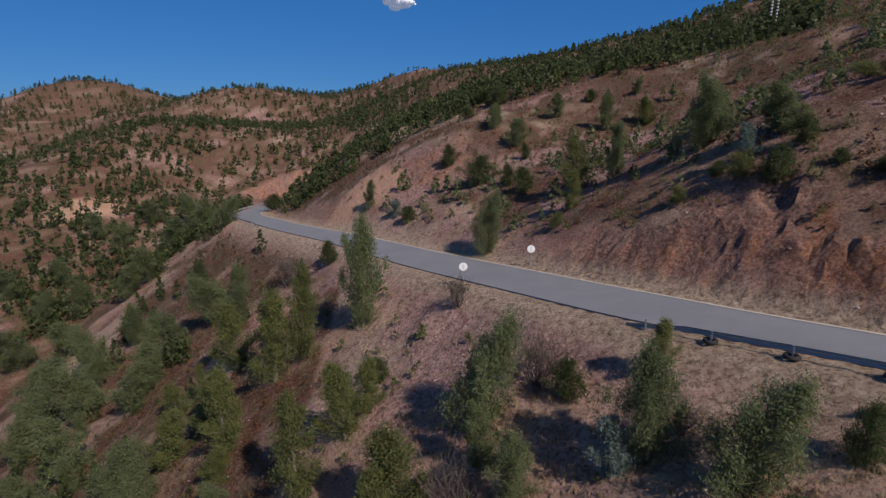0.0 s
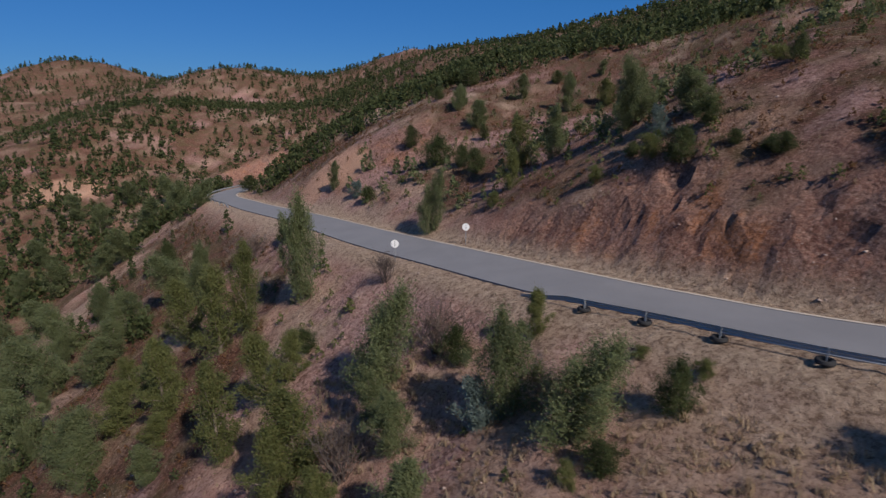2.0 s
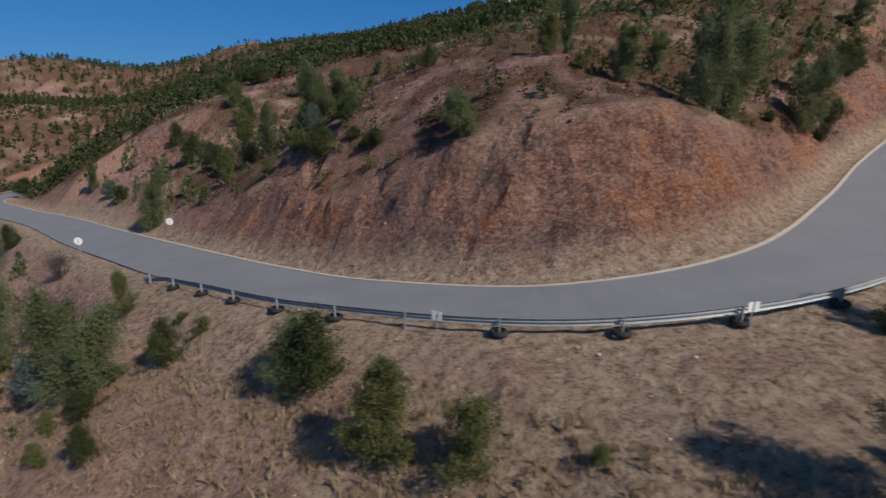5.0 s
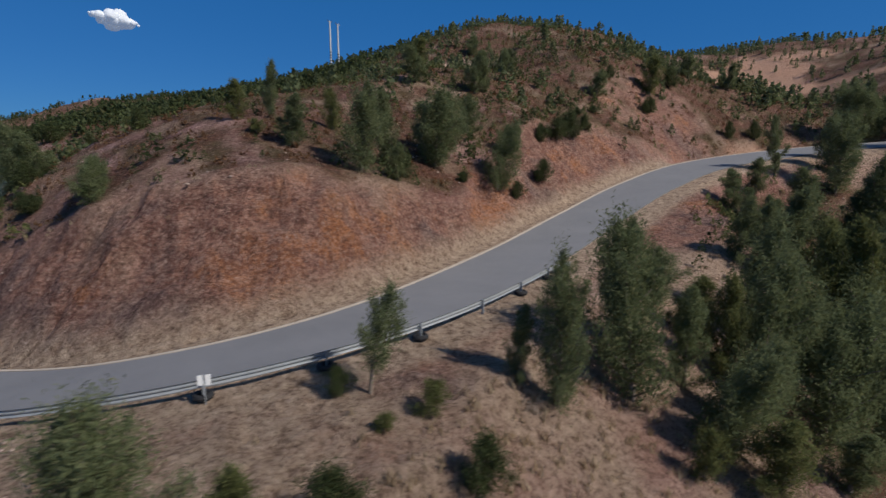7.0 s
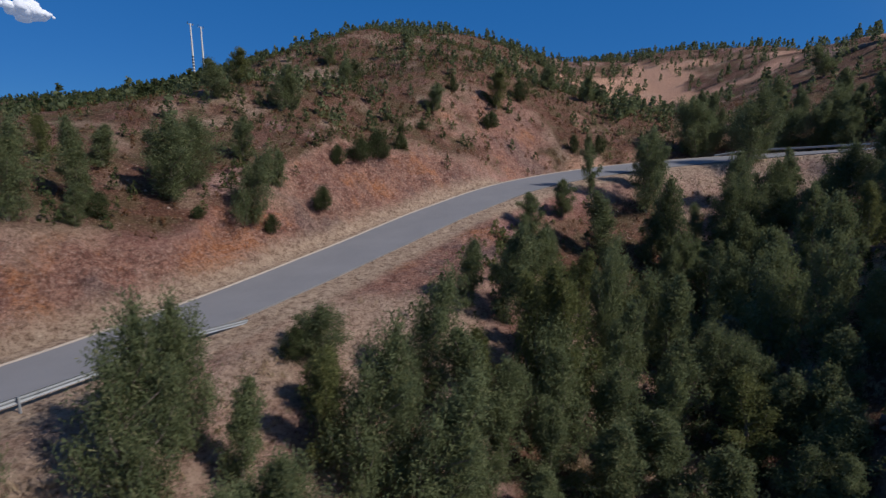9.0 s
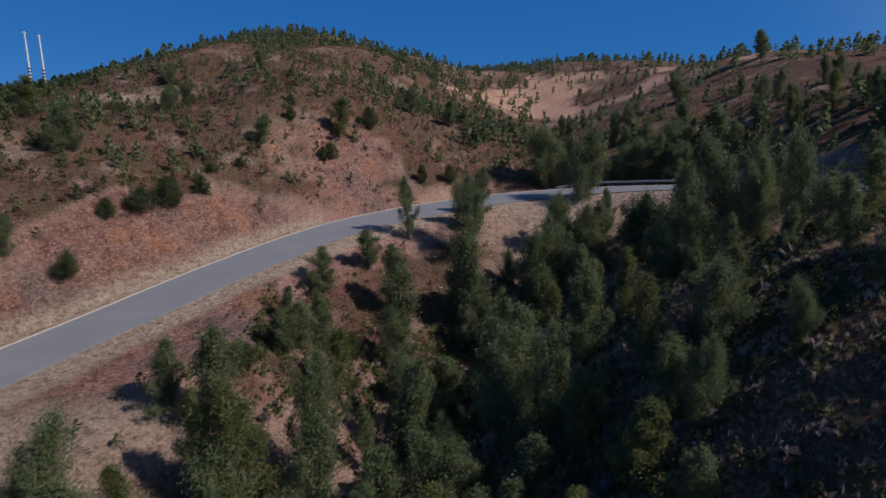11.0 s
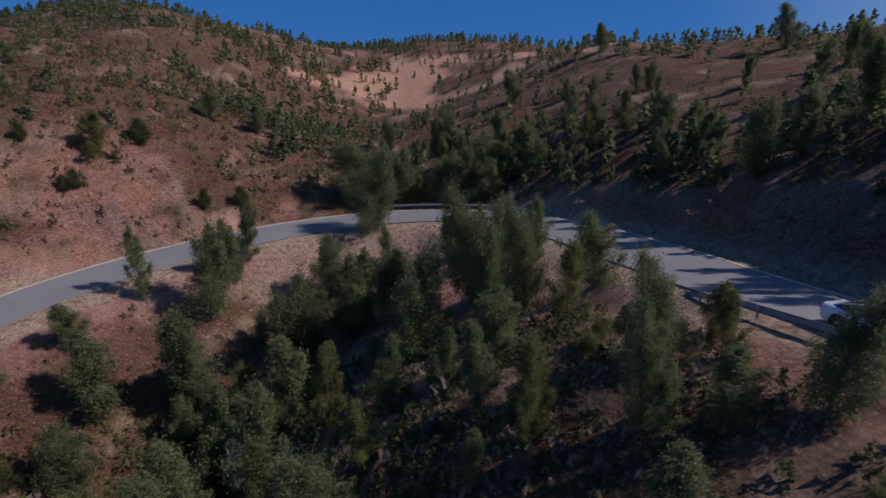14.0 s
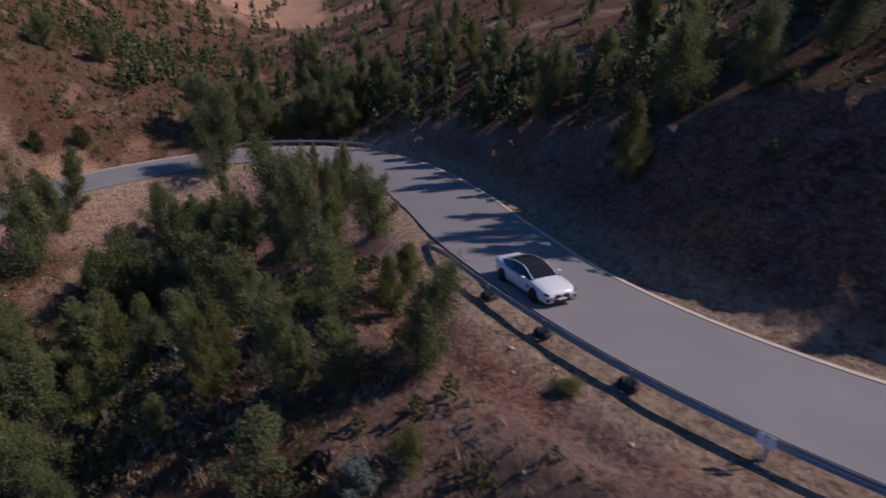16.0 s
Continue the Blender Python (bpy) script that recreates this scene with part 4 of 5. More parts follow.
ROADSIDE_TREES = [
    (125.8, -2.2, 6.7, 1.25, "euc_c2"), (126.1, 30.7, 7.8, 1.08, "euc_a"), (126.2, 18.1, 8.5, 1.02, "euc_c"), (127.2, 15.8, 11, 0.84, "euc_c2"), (127.7, 62.8, 3.6, 0.85, "bush"),
    (128.5, -13.7, 5.6, 1.12, "euc_o"), (129.1, 32.8, 6.6, 1.21, "euc_a"), (129.5, 3.3, 9.4, 0.89, "euc_c"), (132.2, -4.4, 8, 0.78, "euc_c2"), (132.2, 52.3, 3, 0.62, "bush"),
    (132.3, 13.7, 6.6, 1.33, "euc_c"), (132.4, -7.8, 9, 0.65, "euc_c"), (132.7, 16.7, 9.6, 1.07, "euc_c2"), (132.8, 8.5, 8.4, 1.25, "euc_c2"), (133.2, -2.5, 9.5, 0.74, "euc_c"),
    (133.6, -13.1, 5.5, 1.25, "euc_c2"), (133.8, 21.9, 7.9, 1.06, "euc_c2"), (135, 15.7, 8.8, 1.39, "euc_b"), (135.1, 11.2, 4.6, 1.85, "euc_a"), (136, 7.3, 5.3, 1.9, "euc_b"),
    (136, 0.3, 10.2, 0.88, "euc_c"), (137.6, -3.9, 6.2, 0.76, "euc_c2"),
]
ROADSIDE_WOOD = [
    (137.7, 51, 3.1, 0.74, "bush"), (138.4, -30.9, 5.6, 0.9, "euc_o"), (139.4, -3.9, 6.1, 0.83, "euc_c2"), (140.1, -29.8, 3.1, 1.35, "euc_a"), (140.6, -36.5, 4.7, 0.95, "euc_c2"),
    (141.3, 7.4, 7, 1.17, "euc_c2"), (142.2, -39.4, 4.5, 0.95, "euc_c"), (143.6, 72, 5.5, 1.9, "euc_a"), (143.7, 26, 10.4, 1.11, "euc_c"), (145.8, 7.8, 4.5, 1, "euc_a2"),
    (147.3, -32.1, 5, 1.26, "euc_a2"), (149.7, 66.5, 5.5, 1.44, "euc_a2"),
]
SHADY_HILL_TREES = [
    (151.9, -18.5, 6.8, 0.9, "euc_c2"), (153.1, 41.1, 10.6, 1, "euc_c"), (156, -25.5, 6.8, 1.16, "euc_a"), (156.9, 40.9, 9, 1.25, "euc_c"), (156.9, -18.1, 4.1, 1.54, "euc_a2"),
    (159.1, 36.3, 8.8, 1.25, "euc_c2"), (159.2, -12.9, 5, 1.62, "euc_a"), (159.9, -20.6, 4.5, 1.62, "euc_a"), (159.9, -7.1, 4.8, 1.23, "euc_a"), (161.7, -10.5, 4.7, 1.54, "euc_a2"),
    (162.5, 31.6, 7.5, 1.43, "euc_c"), (164.1, 21.4, 6.5, 1.43, "euc_c2"), (164.5, 26.5, 8.3, 1.25, "euc_c2"), (165.2, -5.1, 6.5, 1.2, "euc_a2"), (167.2, 24.7, 9.1, 1.11, "euc_c2"),
    (169.6, -3.1, 5.4, 1.23, "euc_a"), (170.8, 18.6, 7.8, 1.62, "euc_a"), (178.5, 15.6, 7.9, 1.08, "euc_a2"), (200.1, 42.1, 6.8, 1.73, "euc_a2"), (232.7, -3.3, 8.5, 1.39, "euc_a2"),
    (237.7, 40.7, 7.1, 1.68, "euc_a"),
]
SHADED_WOOD = [
    (64.4, -0.2, 4.5, 1.25, "euc_c"), (70.5, -0.9, 7.3, 1.04, "euc_c"), (82.5, 2.5, 7.9, 1, "euc_c"), (62.7, -3.6, 3.4, 1.9, "euc_o"), (59.6, -2.4, 2.4, 0.6, "bush_g"),
    (68.8, -3.2, 3.3, 1.9, "euc_a"), (63.4, 2, 5, 1.02, "euc_a"), (77.3, 4.1, 6.9, 1.32, "euc_a"), (94.1, -3.2, 6.4, 1.54, "euc_o"), (97.6, -5.7, 5.5, 1.39, "euc_a"),
    (88.3, -1.9, 6.1, 1.48, "euc_a"), (98, -2.4, 5.1, 1.25, "euc_c"), (86.5, -0.6, 5.4, 1.39, "euc_a"), (80.1, 0.7, 5.3, 1.15, "euc_a"), (93.1, -7.2, 5, 1.43, "euc_c"),
    (97.4, 0.1, 6.3, 1.07, "euc_c"), (99.7, -5.5, 5, 1.49, "euc_a"), (97.7, -10.8, 3.9, 1.68, "euc_o"), (105.6, -10.8, 5.1, 1.39, "euc_a"), (110.1, -11.4, 5.2, 1.07, "euc_c"),
    (122.2, 13.6, 8.3, 1.26, "euc_a"), (85.7, 7.9, 5.9, 1.28, "euc_o"),
]
LOWER_WOOD = [
    (62.1, -1.4, 4.7, 1.11, "euc_c"), (83.2, -1.1, 6.2, 1.52, "euc_a"), (77.8, -0.8, 4, 1.62, "euc_a"), (92.4, 1.3, 7, 1.35, "euc_a"),
    (89.8, -4.5, 5.2, 1.7, "euc_a"), (77.4, 1.7, 5, 1.23, "euc_a"), (96.2, -8.1, 5, 1.7, "euc_a"), (96.6, -4, 5.5, 1.39, "euc_a"),
]
PLANTED = TALL_TREE + SHADED_WOOD + LOWER_WOOD + GULLY_TREES + GULLY_WOOD + MIDDLE_TREES + MIDDLE_WOOD + HOLLOW_TREES + HOLLOW_WOOD + HOLLOW_SLOPE + BEND_TREES + BEND_WOOD + BEND_SLOPE + VALLEY_TREES + VALLEY_WOOD + VALLEY_SLOPE + ROADSIDE_TREES + ROADSIDE_WOOD + SHADY_HILL_TREES
HAND = [(r[0], r[1]) for r in PLANTED]
rng_p = np.random.default_rng(77)
for px_, py_, tall_, girth_, kind_ in PLANTED:
    grow(kind_, px_, py_, tall_, rng_p, girth_)


def thicket(seed, n, box_, kinds, tall, keep, side=None, gap=1.6):
    """Trees strewn over a stretch of the plan where keep(x, y) allows, off the road."""
    rng = np.random.default_rng(seed)
    put = []
    tries = 0
    while len(put) < n and tries < n * 30:
        tries += 1
        x, y = rng.uniform(box_[0], box_[1]), rng.uniform(box_[2], box_[3])
        if rng.uniform() > keep(x, y):
            continue
        k, d = road_near(np.array([x]), np.array([y]))
        q = abs(d[0]) - LINE[k[0], 3] / 2
        if q < 5.0 or (side and side * d[0] < 0) or any((x - a) ** 2 + (y - b) ** 2 < gap * gap for a, b in put + HAND):
            continue
        put.append((x, y))
        grow(kinds[rng.integers(0, len(kinds))], x, y, rng.uniform(*tall), rng, rng.uniform(0.85, 1.15))


def blob(cx, cy, rx, ry):
    return lambda x, y: math.exp(-(((x - cx) / rx) ** 2 + ((y - cy) / ry) ** 2))


EUC = ["euc_a", "euc_a2", "euc_c", "euc_c2", "euc_o"]
thicket(21, 14, (88, 142, -10, 30), EUC, (3.5, 7.5), blob(118, 12, 15, 13), 1, 2.2)
thicket(22, 8, (80, 116, -16, 16), EUC, (3.0, 6.5), blob(95, 3, 14, 11), 1, 2.2)
thicket(29, 10, (104, 128, -30, 0), EUC, (3.0, 5.5), lambda x, y: 0.8, 1, 2.4)
thicket(23, 14, (-75, -12, 25, 105), EUC, (4.0, 7.0), blob(-46, 56, 18, 26), 1, 2.6)
thicket(25, 50, (136, 200, -58, 30), EUC, (3.0, 6.5), lambda x, y: 0.7 * (x > 152 + 0.58 * (y + 14)), -1, 3.0)
thicket(26, 14, (150, 190, 12, 60), EUC, (4.5, 8.0), blob(164, 30, 12, 14), -1, 2.4)


def far_woods(name, label, seed, n, place, tall, leaves, size, mat, wide=0.24, keep=None):
    """Countless small trees or shrubs far up the slopes, as one mesh."""
    rng = np.random.default_rng(seed)
    x, y = place(rng, n)
    z, cut, verge, q, d = ground(x, y)
    ok = (q > 4.5) & ((cut < 0.5) | (rng.uniform(0, 1, len(x)) < 0.07))
    if mat is not STRAW:
        ok &= rng.uniform(0, 1, len(x)) > sand_share(x, y) * 0.35
    if keep:
        ok &= rng.uniform(0, 1, len(x)) < keep(x, y, q, d)
    x, y, z = x[ok], y[ok], z[ok]
    m = len(x)
    h = rng.uniform(*tall, m)
    u = rng.uniform(0, 1, (m, leaves))
    g = rng.uniform(0, 6.283, (m, leaves))
    r = (1 - u) ** 0.7 * np.minimum(1, 0.6 + 2 * u) * np.sqrt(rng.uniform(0.05, 1, (m, leaves))) * (h * wide)[:, None]
    p = np.stack([x[:, None] + r * np.cos(g), y[:, None] + r * np.sin(g), z[:, None] + u * h[:, None] * 0.96], axis=2).reshape(-1, 3)
    c = len(p)
    a = rng.normal(0, 1, (c, 3))
    a /= np.linalg.norm(a, axis=1)[:, None]
    b = np.cross(a, rng.normal(0, 1, (c, 3)))
    b /= np.linalg.norm(b, axis=1)[:, None]
    s = np.repeat(h * size, leaves)[:, None] * rng.uniform(0.6, 1.3, (c, 1))
    thin = 0.36
    if mat is STRAW:
        # upright blades fanning out of the tuft
        thin = 0.07
        a[:, 2] = 0.9 + np.abs(a[:, 2])
        a /= np.linalg.norm(a, axis=1)[:, None]
        p[:, 2] = np.repeat(z, leaves) + s[:, 0] * 0.35
    v = np.stack([p - a * s / 2 + b * s * thin, p - a * s / 2 - b * s * thin, p + a * s / 2], axis=1).reshape(-1, 3)
    ob = new(name, fast_mesh(name, v, np.arange(c * 3).reshape(-1, 3), mat))
    return tagged(ob, label, name.replace("_", " "), kind="stuff")


def rect(x0, x1, y0, y1):
    return lambda rng, n: (rng.uniform(x0, x1, n), rng.uniform(y0, y1, n))


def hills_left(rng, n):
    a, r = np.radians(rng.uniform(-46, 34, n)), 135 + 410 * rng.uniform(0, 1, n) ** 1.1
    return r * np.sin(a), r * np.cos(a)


def hills_right(rng, n):
    return 150 + 200 * rng.uniform(0, 1, n) ** 1.3, rng.uniform(-70, 240, n)


def clumped(x, y, q, d):
    return np.clip(0.55 + 1.6 * value_noise(x, y, 40, 41) + 1.2 * value_noise(x, y, 13, 42), 0.05, 1)


def heathy(x, y, q, d):
    return heath_share(x, y, q, d)


def grassy(x, y, q, d):
    return np.clip(0.9 - heath_share(x, y, q, d), 0.05, 1) * np.clip((q - 4) / 6 + 0.4, 0, 1)
# scrub leaf instead of eucalyptus leaf: self-shade of distant crowns put into the colour
far_woods("distant_wood", "scattered green trees and bushes on the far slopes, leaf colour darkened for self-shade", 31, 18000, hills_left, (1.4, 4.4), 26, 0.29, SCRUB, 0.42, lambda x, y, q, d: np.maximum(0.4, clumped(x, y, q, d)))
far_woods("distant_wood", "eucalyptus trees in rows on the sandy ridge", 32, 3600, hills_right, (1.6, 4.4), 50, 0.22, LEAF, 0.32, clumped)
far_woods("distant_wood", "eucalyptus trees and bushes along the middle ridge", 33, 1500, rect(-10, 175, 50, 230), (0.9, 3.2), 60, 0.22, LEAF, 0.42, clumped)
far_woods("low_scrub", "olive green scrub on the upper slopes", 37, 5200, rect(-10, 180, 30, 200), (0.4, 1.4), 34, 0.26, LEAF_OLIVE, 0.6, clumped)
far_woods("low_scrub", "low brown heath over the slopes", 34, 13000, rect(-60, 200, 15, 150), (0.25, 0.7), 16, 0.40, HEATH, 0.7, heathy)
far_woods("low_scrub", "low dark green scrub over the slopes", 35, 1500, rect(-60, 200, -50, 130), (0.4, 1.1), 44, 0.24, SCRUB, 0.55, clumped)
far_woods("dry_grass", "pale dry grass tufts on the slopes", 36, 16000, rect(-40, 150, -45, 60), (0.18, 0.48), 12, 1.0, STRAW, 0.6, grassy)

far_woods("low_scrub", "green bank grass below the road edge", 38, 2600, rect(84, 116, 12, 34), (0.25, 0.8), 30, 0.36, LEAF_OLIVE, 0.7, lambda x, y, q, d: (d > 0) * clumped(x, y, q, d))
far_woods("dry_grass", "straw tufts on the slope outside the bend", 46, 20000, rect(-6, 75, -14, 34), (0.18, 0.55), 13, 1.0, STRAW, 0.7, lambda x, y, q, d: (d > 0) * clumped(x, y, q, d))
far_woods("dry_grass", "straw tufts on the slope outside the upper road", 47, 15000, rect(100, 134, -50, 2), (0.16, 0.50), 13, 1.0, STRAW, 0.7, lambda x, y, q, d: (d > 0) * clumped(x, y, q, d))
far_woods("low_scrub", "grey and brown dwarf scrub outside the bend", 48, 2600, rect(84, 134, -48, 34), (0.15, 0.45), 22, 0.34, HEATH, 0.9, lambda x, y, q, d: (d > 0) * clumped(x, y, q, d))
# eucalyptus given the darker scrub leaf, so the valley's shade is in the colour
far_woods("distant_wood", "green trees crowding the valley below the road, leaf colour darkened for shade", 44, 260, rect(-130, -24, 10, 135), (2.0, 5.0), 130, 0.13, SCRUB, 0.30, lambda x, y, q, d: (d > 6) * clumped(x, y, q, d))
# count raised partly to deepen the shade on this hillside
far_woods("low_scrub", "dark undergrowth on the shaded hillside", 45, 2300, rect(132, 190, -60, 30), (0.4, 1.4), 50, 0.22, SCRUB, 0.6, lambda x, y, q, d: (d < 0) * clumped(x, y, q, d))
# dense dark growth, which also stands in for tree shade on the hollow's floor
far_woods("low_scrub", "dark undergrowth in the hollow", 39, 3600, rect(76, 128, -38, 22), (0.4, 1.3), 56, 0.20, SCRUB, 0.6, clumped)
far_woods("dry_grass", "rough dry grass in the hollow", 40, 1500, rect(80, 124, -36, 10), (0.2, 0.6), 14, 1.0, STRAW, 0.5, clumped)
far_woods("dead_brush", "grey dead branches lying in the hollow", 43, 500, rect(80, 124, -36, 20), (0.3, 0.9), 14, 1.0, TWIG, 0.9, clumped)
far_woods("low_scrub", "dark shrubs dotted over the slope above the road", 49, 900, rect(20, 170, 18, 90), (0.5, 1.9), 70, 0.17, SCRUB, 0.5, lambda x, y, q, d: (d < 0) * clumped(x, y, q, d))


def loose_stones(seed, n, place):
    """Pale stones strewn over the bare slopes, as one mesh."""
    rng = np.random.default_rng(seed)
    x, y = place(rng, n)
    z, cut, verge, q, d = ground(x, y)
    ok = (q > 1.2) & (rng.uniform(0, 1, n) < np.clip(0.25 + 2.2 * value_noise(x, y, 9, 51), 0.02, 1))
    p = np.c_[x, y, z][ok]
    s = rng.uniform(0.03, 0.14, len(p)) * rng.uniform(0.5, 1.4, len(p))
    base = np.array([(1, 0, 0), (-0.9, 0.2, 0), (0, 1, 0.1), (0.1, -1, 0), (0.1, 0.1, 0.8), (0, 0, -0.6)])
    tri = np.array([(0, 2, 4), (2, 1, 4), (1, 3, 4), (3, 0, 4), (2, 0, 5), (1, 2, 5), (3, 1, 5), (0, 3, 5)])
    g = rng.uniform(0, 6.28, len(p))
    rx = np.stack([np.cos(g), -np.sin(g)], 1)
    v = base[None] * (1 + 0.3 * rng.normal(0, 1, (len(p), 6, 3)))
    vx = v[:, :, 0] * rx[:, :1] + v[:, :, 1] * rx[:, 1:]
    vy = v[:, :, 0] * -rx[:, 1:] + v[:, :, 1] * rx[:, :1]
    v = np.stack([vx, vy, v[:, :, 2] * 0.8], 2) * s[:, None, None] + p[:, None, :]
    f = (tri[None] + 6 * np.arange(len(p))[:, None, None]).reshape(-1, 3)
    tagged(new("loose_stones", fast_mesh("loose_stones", v.reshape(-1, 3), f, STONE)), "pale reddish stones strewn over the slopes", "stones", kind="stuff")


loose_stones(52, 9000, rect(-25, 140, -42, 45))

# ---------- rails ----------
guard_rail(station(12.8, 33.0)[0], station(68.0, 13.0)[0], 1, "galvanised steel guard rail on the outer bend", (0, 1, 1, 1, 1, 1))
guard_rail(station(131.0, -20.5)[0], S_END - 20, 1, "galvanised steel guard rail along the drop", (0, 0, 1, 1, 1, 0))
guard_rail(station(150, 36)[0], station(158.0, 8.0)[0], -1, "galvanised steel guard rail across the gully", (), 1.2, 0.0)
guard_rail(station(-60, 130)[0] - 30, station(-38, 108)[0], 1, "galvanised steel guard rail at the far bend")

# ---------- signs, markers, pylon, cloud ----------
def round_sign(x, y, face, label):
    """A round traffic sign on a post, seen from behind or in front; face: heading of its front."""
    z = height(x, y)
    root = new("road_sign")
    root.matrix_basis = pose(x, y, z, 0, 0, face)
    tagged(root, label, "road sign", "road signs")
    bm = bmesh.new()
    rod(bm, 0.03, 0.03, 2.35, pose(0, 0, -0.3), 10)
    part("post", bm, STEEL, root)
    bm = bmesh.new()
    v = rod(bm, 0.40, 0.40, 0.02, pose(0.035, 0, 1.95, 0, 90, 0), 32)
    bmesh.ops.bevel(bm, geom=[e for e in bm.edges if len(e.link_faces) == 2 and e.calc_length() < 0.1], offset=0.004, segments=1, affect="EDGES")
    part("disc", bm, WHITE, root, "round white sheet metal disc")
    bm = bmesh.new()
    box(bm, (0.02, 0.05, 0.5), pose(0.062, 0, 1.95))
    part("mark", bm, STEEL, root, "grey upright bar on the disc")
    return root


round_sign(1.9, 47.3, -95, "round white traffic sign on a thin steel post beside the road")
round_sign(9.1, 52.5, -98, "round white traffic sign on a thin steel post below the hill")


def delineator(s, label):
    w = np.interp(s, S_AT, LINE[:, 3]) / 2
    x, y, _, hd = at_road(s, w + 1.35)
    z = height(x, y)
    root = new("marker_post")
    root.matrix_basis = pose(x, y, z, 0, 0, math.degrees(hd))
    tagged(root, label, "marker post", "marker posts")
    bm = bmesh.new()
    box(bm, (0.04, 0.04, 1.25), pose(0, 0, 0.42))
    part("post", bm, STEEL, root)
    for k in (-0.14, 0.14):
        bm = bmesh.new()
        box(bm, (0.20, 0.02, 0.42), pose(k, -0.03, 1.02))
        bmesh.ops.bevel(bm, geom=list(bm.edges), offset=0.006, segments=1, affect="EDGES")
        part("plate", bm, WHITE, root, "white plate")
    return root


delineator(station(30.2, 10.6)[0], "pair of white marker plates on a post behind the rail")
delineator(station(41.2, 5.7)[0], "pair of white marker plates on a post behind the rail")
delineator(station(124.4, -31.5)[0] + 9.5, "grey marker plates on a post behind the rail")


def pylon():
    x0, y0 = 80.3, 137.3
    z = height(x0, y0)
    root = new("power_pole")
    root.matrix_basis = pose(x0, y0, z, 0, 0, 40)
    tagged(root, "twin pale concrete power poles with dark steps and crossarm tops", "power pole")
    for k in (-1.8, 1.8):
        bm = bmesh.new()
        rod(bm, 0.30, 0.17, 16.5, pose(k, 0, -1.0), 10)
        pole = part("pole", bm, CONCRETE, root)
        for h in np.arange(1.2, 7.5, 0.75):
            bm = bmesh.new()
            rod(bm, 0.305, 0.300, 0.28, pose(k, 0, h), 10)
            part("band", bm, RUBBER, pole, "dark band round the pole")
        for o in (-0.9, 0.9):
            bm = bmesh.new()
            rod(bm, 0.07, 0.05, 0.55, pose(k + o, 0, 15.3), 8)
            part("insulator", bm, RUBBER, pole)
        bm = bmesh.new()
        box(bm, (2.0, 0.10, 0.12), pose(k, 0, 15.3))
        part("crossarm", bm, STEEL, pole)


pylon()


def cloud():
    m, n, l, b = material("cloud_white_glow", 1.0)
    b.inputs["Base Color"].default_value = (0.62, 0.64, 0.68, 1)
    # a weak bluish glow stands in for light scattered within the cloud
    b.inputs["Emission Color"].default_value = (0.75, 0.82, 0.95, 1)
    b.inputs["Emission Strength"].default_value = 0.2
    bm = bmesh.new()
    rng = np.random.default_rng(5)
    for k in range(60):
        u = rng.uniform(-1, 1)
        r = (1 - abs(u) ** 1.6) * rng.uniform(10, 30) + 6
        q = bmesh.ops.create_icosphere(bm, subdivisions=3, radius=r)
        off = Vector((u * 95, rng.normal(0, 14), rng.normal(0, 15) * (1.1 - abs(u)) - u * 17))
        for v in q["verts"]:
            v.co = v.co * (1 + 0.22 * noise.noise(v.co / 11 + off) + 0.12 * noise.noise(v.co / 4 + off)) + off
    me = bpy.data.meshes.new("cloud")
    bm.to_mesh(me)
    bm.free()
    me.materials.append(m)
    me.shade_smooth()
    ob = new("cloud", me)
    ob.matrix_basis = pose(*CLOUD_AT, 0, 0, 5) @ Matrix.Diagonal((1.35, 1.35, 1.15, 1))
    tagged(ob, "small white cloud alone in the blue sky", "cloud", kind="structure")


CLOUD_AT = (-320.0, 3950.0, 810.0)
cloud()


# ---------- the car ----------
def paint_material():
    m, n, l, b = material("white_car_paint", 0.25)
    b.inputs["Base Color"].default_value = (0.70, 0.73, 0.77, 1)
    b.inputs["Coat Weight"].default_value, b.inputs["Coat Roughness"].default_value = 0.8, 0.05
    return m


def glass_dark():
    m, n, l, b = material("tinted_glass", 0.06)
    b.inputs["Base Color"].default_value = (0.012, 0.014, 0.017, 1)
    b.inputs["Coat Weight"].default_value = 0.5
    return m


PAINT, TINTED = paint_material(), glass_dark()
BLACK = plain("black_trim", (0.015, 0.015, 0.016), 0.35)
ALLOY = plain("dark_alloy", (0.16, 0.16, 0.17), 0.35, 0.9)
LAMP = plain("clear_lamp", (0.55, 0.60, 0.65), 0.1, 0.3)
RED_LAMP = plain("red_lamp", (0.35, 0.02, 0.02), 0.2)


def loft(bm, sections):
    """Skin over cross sections, each a list of points; closed along the section, capped at both ends."""
    rings = [[bm.verts.new(p) for p in s] for s in sections]
    n = len(rings[0])
    for a, b in zip(rings[:-1], rings[1:]):
        for j in range(n):
            bm.faces.new((a[j], a[(j + 1) % n], b[(j + 1) % n], b[j]))
    bm.faces.new(rings[0][::-1])
    bm.faces.new(rings[-1])
    bmesh.ops.recalc_face_normals(bm, faces=bm.faces)


def smooth_rows(rows, n):
    c = glide(rows, n)
    return [tuple(r) for r in c]


